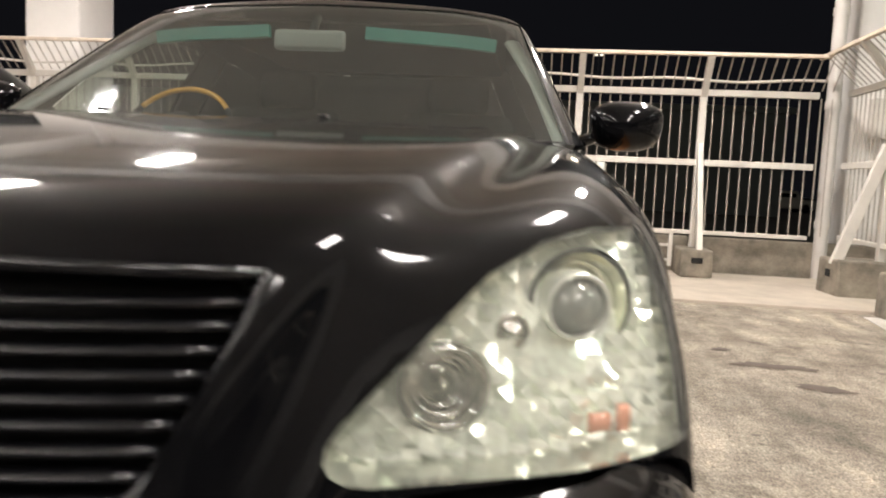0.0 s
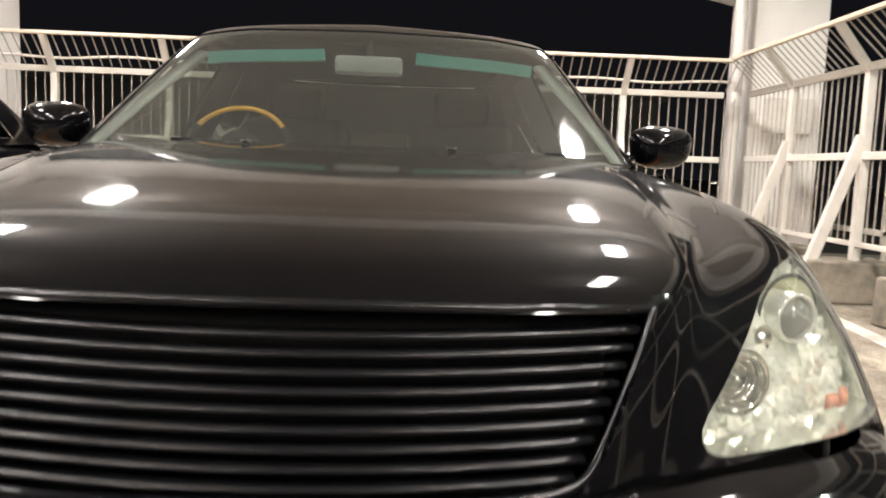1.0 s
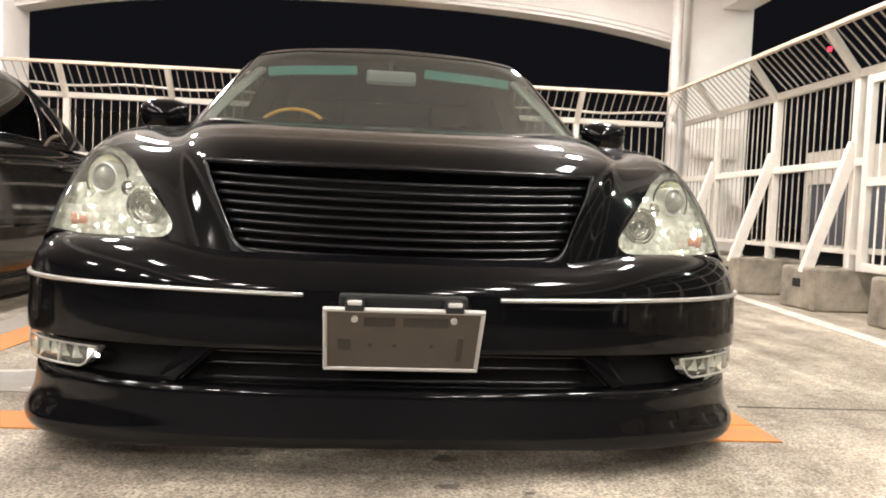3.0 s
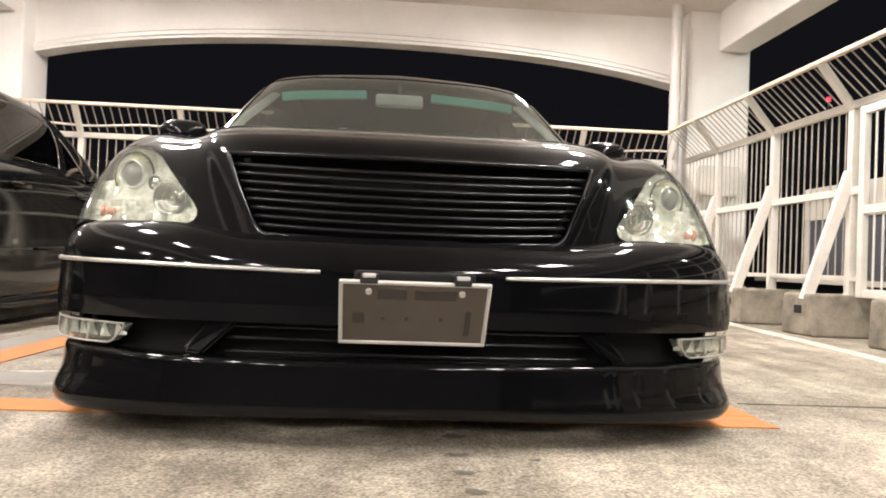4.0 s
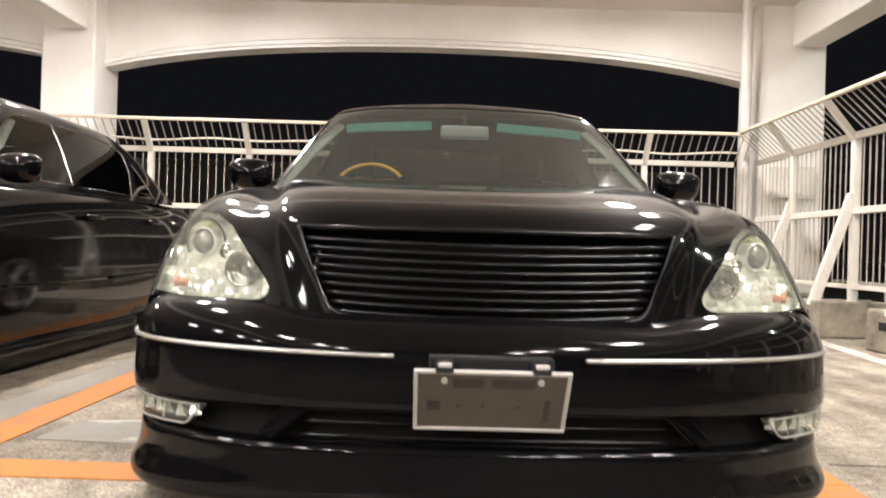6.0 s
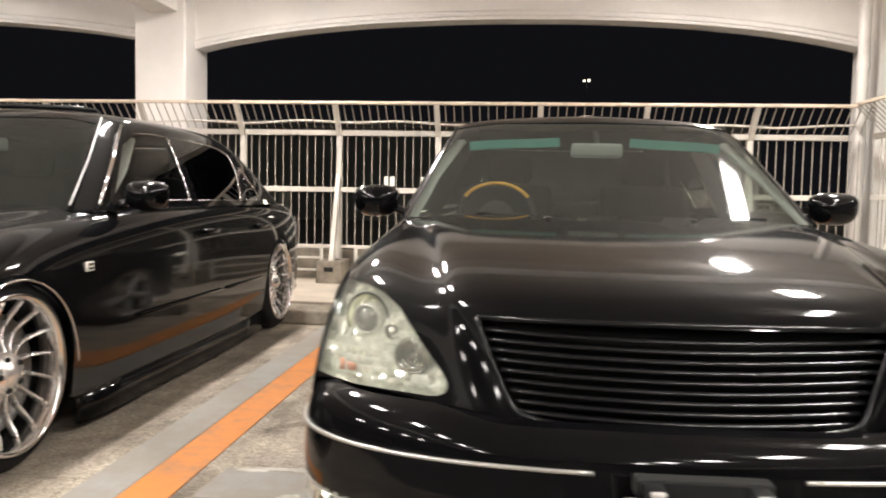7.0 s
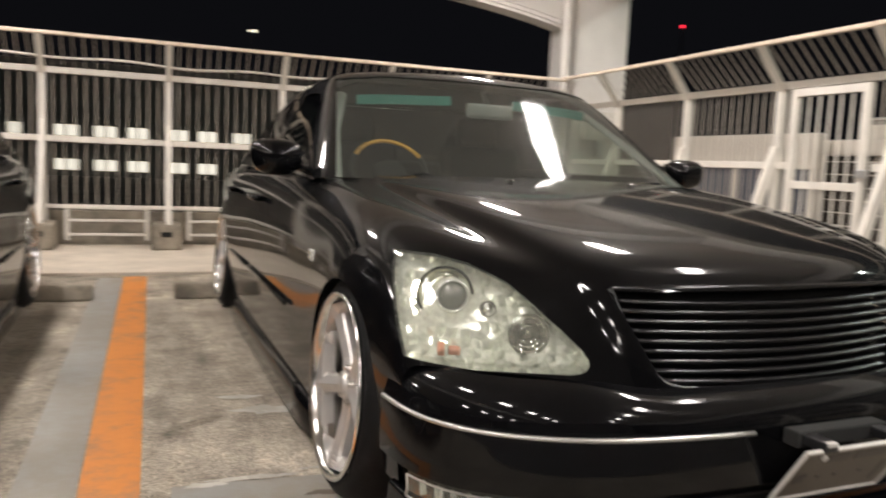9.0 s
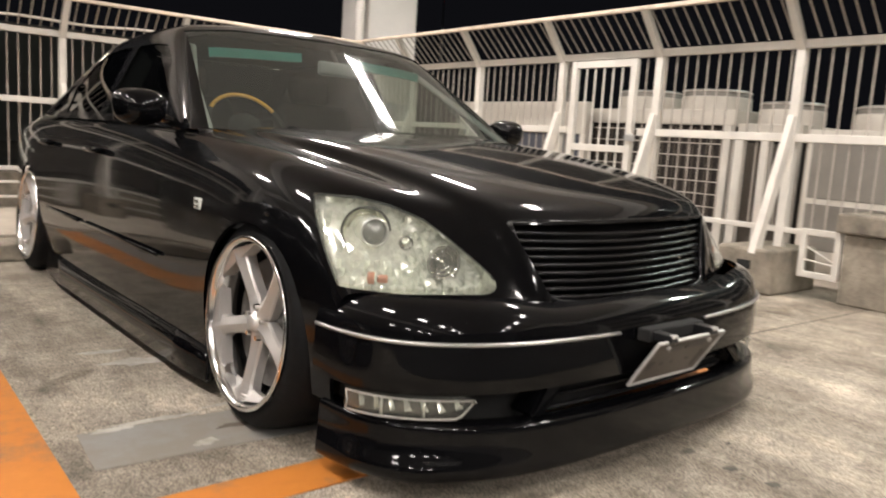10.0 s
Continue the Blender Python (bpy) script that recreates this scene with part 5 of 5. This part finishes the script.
def shrink_edge(bm, gap):
    """Turns the rim of a panel inwards, so that a dark joint shows between panels."""
    bmesh.ops.recalc_face_normals(bm, faces=bm.faces)
    bm.normal_update()
    mid = Vector((0, 2.5, .4))
    rim = [e for e in bm.edges if e.is_boundary and not (abs(e.verts[0].co.x) < 1e-4 and abs(e.verts[1].co.x) < 1e-4)]
    normals = {v: v.normal * (1 if v.normal.dot(v.co - mid) > 0 else -1) for e in rim for v in e.verts}
    for e in rim:
        e.smooth = False
    res = bmesh.ops.extrude_edge_only(bm, edges=rim)
    new_v = [g for g in res["geom"] if isinstance(g, bmesh.types.BMVert)]
    olds = list(normals)
    if not olds:
        return
    from_old = {tuple(round(c, 6) for c in v.co): n for v, n in normals.items()}
    for v in new_v:
        n = from_old.get(tuple(round(c, 6) for c in v.co))
        if n:
            v.co = v.co - n * .012


def facet(bm, c, a, b, dice, lean=.30):
    """One cushion-shaped mirror facet, tilted at random; it faces the nose."""
    tx, tz = dice.uniform(-lean, lean), dice.uniform(-lean, lean) + .30
    mid = bm.verts.new((c.x, c.y - .35 * a, c.z))
    ring = [bm.verts.new((c.x + i * a, c.y + i * a * tx + k * b * tz, c.z + k * b)) for i, k in ((-1, -1), (1, -1), (1, 1), (-1, 1))]
    for i in range(4):
        bm.faces.new((ring[i], ring[(i + 1) % 4], mid))


def headlamp(s, skin, car):
    lamp = part("headlamp", push(skin, .001), M["lens"], car, "clear headlamp with projector and amber indicator", True)
    lamp.visible_shadow = False

    def at(bm, u, v, z, rz=0, rx=0):
        bmesh.ops.transform(bm, matrix=Matrix.Translation((s * u, v, z)) @ pose(0, 0, 0, rx, 0, rz if s > 0 else 180 - rz), verts=bm.verts)
        return bm
    spots = [tuple(v.co) for v in lamp.data.vertices]

    def skin_v(u, z):
        return min(spots, key=lambda c: (abs(c[0]) - u) ** 2 + (c[2] - z) ** 2)[1]
    me = lamp.data
    # reflector: small tilted facets inside, upright ones at the outer end
    dice = random.Random(11)
    bowl = bmesh.new()
    near = {}
    for c in spots:
        near.setdefault((int(abs(c[0]) / .022), int(c[2] / .020)), c)
    for (i, k), c in near.items():
        u, z = (i + .5) * .022, (k + .5) * .020
        if math.hypot(u - .785, z - .654) < .070 or math.hypot(u - .640, z - .584) < .047:
            continue
        outer = u > .83
        facet(bowl, Vector((s * (u * .985 - .008), c[1] + .062 + .010 * dice.random(), z)), .0132 if not outer else .0120, .0120, dice, .50 if not outer else .36)
    part("lamp_bowl", bowl, M["reflector"], lamp)
    back = bmesh.new()
    back.from_mesh(me)
    for v in back.verts:
        v.co = Vector((v.co.x - s * .010, v.co.y + .082, v.co.z))
    part("lamp_back", back, M["reflector"], lamp, "", True)
    # side walls of the housing
    rim = bmesh.new()
    rim.from_mesh(me)
    edges = [e for e in rim.edges if e.is_boundary]
    keep = bmesh.ops.extrude_edge_only(rim, edges=edges)
    for g in keep["geom"]:
        if isinstance(g, bmesh.types.BMVert):
            g.co += Vector((-s * .012, .085, 0))
    bmesh.ops.delete(rim, geom=[f for f in rim.faces if not any(g is f for g in keep["geom"])], context="FACES")
    part("lamp_wall", rim, M["lamp_grey"], lamp, "", True)
    # projector chamber with its dark ring
    P = (.785, .538, .654)
    Q = (.780, .505, .656)
    part("chamber_ring", at(lathe([(.066, -.003), (.070, .001), (.067, .005), (.063, .001)], 44, "X"), *P, -90 + 24), M["cabin"], lamp, "", True)
    part("chamber_bowl", at(lathe([(.064, .001), (.060, -.014), (.053, -.026), (.044, -.030), (.041, -.024)], 44, "X"), *P, -90 + 22), M["lamp_gold"], lamp, "", True)
    part("projector_ring", at(lathe([(.041, -.05), (.041, .006), (.038, .011), (.034, .006), (.034, -.006)], 44, "X"), *Q, -90 + 18), M["lamp_body"], lamp, "", True)
    part("projector_lens", at(lathe([(.0, .020), (.014, .018), (.026, .010), (.034, -.004)], 40, "X"), *Q, -90 + 16), M["dark_lens"], lamp, "dark glass projector lens", True)
    # high beam bowl
    B = (.640, .372, .584)
    part("beam_shroud", at(lathe([(.046, -.010), (.050, .000), (.048, .004), (.044, -.002)], 36, "X"), *B, -90 + 16), M["lamp_grey"], lamp, "", True)
    for r, d in ((.033, -.010), (.025, -.018)):
        part("bowl_step", at(lathe([(r + .003, d - .002), (r + .003, d + .003), (r - .003, d + .003), (r - .003, d - .004)], 36, "X"), *B, -90 + 16), M["chrome"], lamp, "", True)
    part("beam_ring", at(lathe([(.041, -.004), (.045, .003), (.043, .007), (.039, .003)], 36, "X"), *B, -90 + 16), M["chrome"], lamp, "", True)
    part("beam_bowl", at(lathe([(.040, .003), (.034, -.012), (.024, -.021), (.013, -.024), (.011, -.006), (.0, -.002)], 36, "X"), *B, -90 + 16), M["lamp_grey"], lamp, "", True)
    # small lamp between them
    part("side_bulb", at(lathe([(.0, .008), (.009, .005), (.015, -.006), (.019, .004), (.021, .0)], 24, "X"), .706, .458, .630, -70), M["chrome"], lamp, "", True)
    # amber indicator along the foot
    for u0, wide, tall in ((.806, .011, .012), (.832, .007, .018)):
        band = [(s * (u0 + wide * q), skin_v(u0 + wide * q, .542) + .034, .542 + .05 * (u0 - .78)) for q in (-1, -.5, 0, .5, 1)]
        part("indicator", sweep(smooth_path(band, 8), [(-.004, -tall * .8), (.003, -tall * .6), (.006, .0), (.003, tall * .7), (-.004, tall)]), M["amber"], lamp, "dull amber indicator", True)


def door_mirror(s, car, dv=0.0):
    bm = bmesh.new()
    bmesh.ops.create_uvsphere(bm, u_segments=28, v_segments=18, radius=1)
    for v in bm.verts:
        x, y, z = v.co
        sx = math.copysign(abs(x) ** .75, x)
        sz = math.copysign(abs(z) ** .7, z)
        back = .035 if y > 0 else .085
        v.co = Vector((s * (.972 + sx * (.100 + .010 * sz)), 1.815 + dv + y * back, .968 + sz * .070))
    shell = part("door_mirror", bm, M["paint"], car, "gloss black door mirror", True)
    part("mirror_glass", box(s * .972 - .084, s * .972 + .084, 1.843 + dv, 1.847 + dv, .915, 1.018, .0015), M["chrome"], shell)
    arm = sweep([(s * .82, 1.80 + dv, .915), (s * .86, 1.81 + dv, .925), (s * .90, 1.815 + dv, .94)], round_section(.07, .035, 10))
    part("mirror_arm", arm, M["paint"], shell, "", True)


def interior(car, detailed=True):
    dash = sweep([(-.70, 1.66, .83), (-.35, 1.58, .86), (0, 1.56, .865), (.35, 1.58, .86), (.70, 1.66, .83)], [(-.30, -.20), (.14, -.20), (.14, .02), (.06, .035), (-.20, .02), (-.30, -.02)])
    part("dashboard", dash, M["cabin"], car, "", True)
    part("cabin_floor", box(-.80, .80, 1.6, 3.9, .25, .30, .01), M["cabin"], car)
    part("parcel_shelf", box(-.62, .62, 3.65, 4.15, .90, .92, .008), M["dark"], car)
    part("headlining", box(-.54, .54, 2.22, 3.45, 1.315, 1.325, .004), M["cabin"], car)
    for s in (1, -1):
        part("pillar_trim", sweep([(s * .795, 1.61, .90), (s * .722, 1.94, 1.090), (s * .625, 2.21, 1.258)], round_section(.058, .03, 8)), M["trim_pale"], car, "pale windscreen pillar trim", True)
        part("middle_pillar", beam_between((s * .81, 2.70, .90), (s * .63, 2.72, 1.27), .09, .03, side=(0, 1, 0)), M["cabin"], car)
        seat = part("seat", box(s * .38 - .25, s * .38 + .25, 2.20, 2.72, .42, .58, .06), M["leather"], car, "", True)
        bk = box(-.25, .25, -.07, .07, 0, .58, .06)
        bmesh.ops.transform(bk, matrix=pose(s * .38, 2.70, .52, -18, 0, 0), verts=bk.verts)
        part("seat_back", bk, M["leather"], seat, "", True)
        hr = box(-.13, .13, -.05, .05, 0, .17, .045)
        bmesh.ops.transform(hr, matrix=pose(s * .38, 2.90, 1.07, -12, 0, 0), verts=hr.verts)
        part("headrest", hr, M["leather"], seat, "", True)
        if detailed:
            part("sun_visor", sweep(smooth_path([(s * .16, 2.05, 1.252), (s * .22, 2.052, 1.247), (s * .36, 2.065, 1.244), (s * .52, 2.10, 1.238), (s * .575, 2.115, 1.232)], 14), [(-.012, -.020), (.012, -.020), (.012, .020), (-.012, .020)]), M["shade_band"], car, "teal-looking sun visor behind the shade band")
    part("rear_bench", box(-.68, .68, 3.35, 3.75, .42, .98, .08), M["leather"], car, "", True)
    mirror = part("cabin_mirror", box(-.115, .115, 1.955, 1.98, 1.178, 1.243, .014), M["mirror_grey"], car, "grey cabin mirror", True)
    part("mirror_stalk", rod((0, 1.98, 1.225), (0, 2.05, 1.298), .014), M["cabin"], mirror)
    # steering wheel with a wooden upper rim
    hub = pose(-.446, 1.99, .922, 53, 0, 0)

    def arc(a0, a1, n):
        return [hub @ Vector((.172 * math.cos(radians(a0 + (a1 - a0) * k / n)), .172 * math.sin(radians(a0 + (a1 - a0) * k / n)), 0)) for k in range(n + 1)]
    rim = part("steering_wheel", sweep(arc(30, 150, 26), round_section(.018, .018, 10), up=(.01, 1, .3)), M["wood"], car, "amber wooden steering wheel rim", True)
    part("wheel_rim", sweep(arc(150, 390, 36), round_section(.022, .022, 10), up=(.01, 1, .3)), M["dark"], rim, "", True)
    boss = lathe([(.0, .02), (.06, .015), (.08, -.02)], 24, "Z")
    bmesh.ops.transform(boss, matrix=hub, verts=boss.verts)
    part("wheel_boss", boss, M["dark"], rim, "", True)


def tyre_and_rim(car, s, v, camber=4.0, face=.955, k=1.0):
    """The tyre, barrel and lip. Returns the tyre and the matrix that carries wheel space (x out) to the car."""
    w = Matrix.Translation((s * face, v, WHEEL_Z * k)) @ pose(0, 0, 0, 0, -camber, 0 if s > 0 else 180) @ Matrix.Diagonal((1, k, k, 1))
    tyre = lathe([(.253, -.02), (.266, -.004), (.284, -.006), (.304, -.020), (.319, -.044), (.325, -.08), (.325, -.20), (.319, -.23), (.29, -.25), (.24, -.24)], 64, "X")
    bmesh.ops.transform(tyre, matrix=w, verts=tyre.verts)
    t = part("wheel", tyre, M["rubber"], car, "black low-profile tyre on a bright alloy wheel", True)
    rim = lathe([(.254, -.012), (.267, .002), (.263, .009), (.252, .006), (.246, -.010), (.241, -.055), (.232, -.21)], 64, "X")
    bmesh.ops.transform(rim, matrix=w, verts=rim.verts)
    part("rim", rim, M["alloy"], t, "polished stepped rim lip", True)
    # near-black backing puts the shade inside the wheel into colour
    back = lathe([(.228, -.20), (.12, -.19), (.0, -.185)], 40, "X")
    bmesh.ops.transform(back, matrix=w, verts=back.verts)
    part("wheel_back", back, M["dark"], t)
    disc = lathe([(.198, -.085), (.198, -.10), (.06, -.10), (.06, -.085), (.0, -.085)], 40, "X")
    bmesh.ops.transform(disc, matrix=w, verts=disc.verts)
    part("brake_disc", disc, M["disc"], t, "pale drilled brake disc", True)
    return t, w


def five_spoke(car, s, v):
    t, w = tyre_and_rim(car, s, v)
    for k in range(5):
        a = 2 * math.pi * k / 5 + math.pi / 2 + radians(33)
        bm = bmesh.new()
        # two-faceted blade that meets the rim flush
        ring = []
        for (r, half, x) in ((.03, .024, -.036), (.06, .034, -.038), (.08, .031, -.038), (.10, .0285, -.036), (.13, .027, -.032), (.16, .027, -.028), (.19, .029, -.024), (.208, .034, -.021), (.222, .044, -.018), (.233, .064, -.016), (.240, .096, -.014), (.246, .144, -.013)):
            edge = math.asin(half / r) if r > .03 else .7
            ring.append([bm.verts.new((x + dx, r * math.cos(edge * q), r * math.sin(edge * q))) for dx, q in ((-.014, -1), (-.006, -.88), (.008, 0), (-.006, .88), (-.014, 1), (-.045, .9), (-.045, -.9))])
        for p, q in zip(ring, ring[1:]):
            for i in range(7):
                bm.faces.new((p[i], p[(i + 1) % 7], q[(i + 1) % 7], q[i]))
        bm.faces.new(ring[0][::-1])
        bm.faces.new(ring[-1])
        bmesh.ops.transform(bm, matrix=w @ Matrix.Rotation(a, 4, "X"), verts=bm.verts)
        part("spoke", bm, M["spoke"], t, "flat silver spoke")
        nut = lathe([(.0, -.026), (.008, -.026), (.010, -.042)], 8, "X")
        bmesh.ops.transform(nut, matrix=w @ Matrix.Rotation(a + math.pi / 5, 4, "X") @ Matrix.Translation((0, .050, 0)), verts=nut.verts)
        part("wheel_nut", nut, M["chrome"], t)
    cap = lathe([(.0, -.017), (.020, -.018), (.024, -.022), (.028, -.029), (.034, -.034)], 36, "X")
    bmesh.ops.transform(cap, matrix=w, verts=cap.verts)
    part("centre_cap", cap, M["spoke"], t, "", True)


def mesh_spoke(car, s, v):
    t, w = tyre_and_rim(car, s, v, 1.5, .948, 1.055)
    n = 16
    for k in range(n):
        a = 2 * math.pi * k / n + .1
        bm = bmesh.new()
        # a deep curved fin, thin at its bright front edge
        ring = []
        for j in range(8):
            q = j / 7
            r = .040 + .202 * q
            x = -.020 - .052 * math.sin(math.pi * min(1, q * 1.05)) * (1 - .35 * q) + .008 * q
            bend = .016 * math.sin(math.pi * q) * s
            half, deep = .0044 - .0004 * q, .030 - .010 * q
            ring.append([bm.verts.new(c) for c in ((x - .004, r, bend - half), (x, r, bend - half + .003), (x, r, bend + half - .003), (x - .004, r, bend + half), (x - deep, r, bend + half + .003), (x - deep, r, bend - half - .003))])
        for p, q in zip(ring, ring[1:]):
            for i in range(6):
                bm.faces.new((p[i], p[(i + 1) % 6], q[(i + 1) % 6], q[i]))
        bm.faces.new(ring[0][::-1])
        bm.faces.new(ring[-1])
        bmesh.ops.recalc_face_normals(bm, faces=bm.faces)
        bmesh.ops.transform(bm, matrix=w @ Matrix.Rotation(a, 4, "X"), verts=bm.verts)
        part("spoke", bm, M["alloy_soft"], t, "thin polished spoke", True)
    cap = lathe([(.0, -.008), (.030, -.010), (.036, -.018), (.066, -.022), (.072, -.045)], 36, "X")
    bmesh.ops.transform(cap, matrix=w, verts=cap.verts)
    part("centre_cap", cap, M["alloy_soft"], t, "", True)
    for k in range(5):
        a = 2 * math.pi * (k + .5) / 5
        nut = lathe([(.0, -.010), (.009, -.012), (.011, -.024)], 8, "X")
        bmesh.ops.transform(nut, matrix=w @ Matrix.Rotation(a, 4, "X") @ Matrix.Translation((0, .053, 0)), verts=nut.verts)
        part("wheel_nut", nut, M["dark"], t)


M["side_glass"] = glass("grey_side_glass", (0.66, 0.69, 0.65), 0.0, 1.5)
M["lens_white"] = surface("clear_marker", (0.7, 0.7, 0.66), 0.15, vary=0.05, coat=0.5)
M["dark_lens"] = surface("projector_glass", (0.16, 0.165, 0.15), 0.05, 0.0, vary=0.1, coat=1.0, spec=0.8)
own_car = build_car("saloon_car", pose(-.327, -.170, 0, 0, 0, 1.4), "lowered glossy black saloon car parked in an orange bay", five_spoke)
other_car = build_car("saloon_car", pose(-3.37, -0.07, 0, 0, 0, .5), "glossy black saloon car on multi-spoke chrome wheels", mesh_spoke, False)
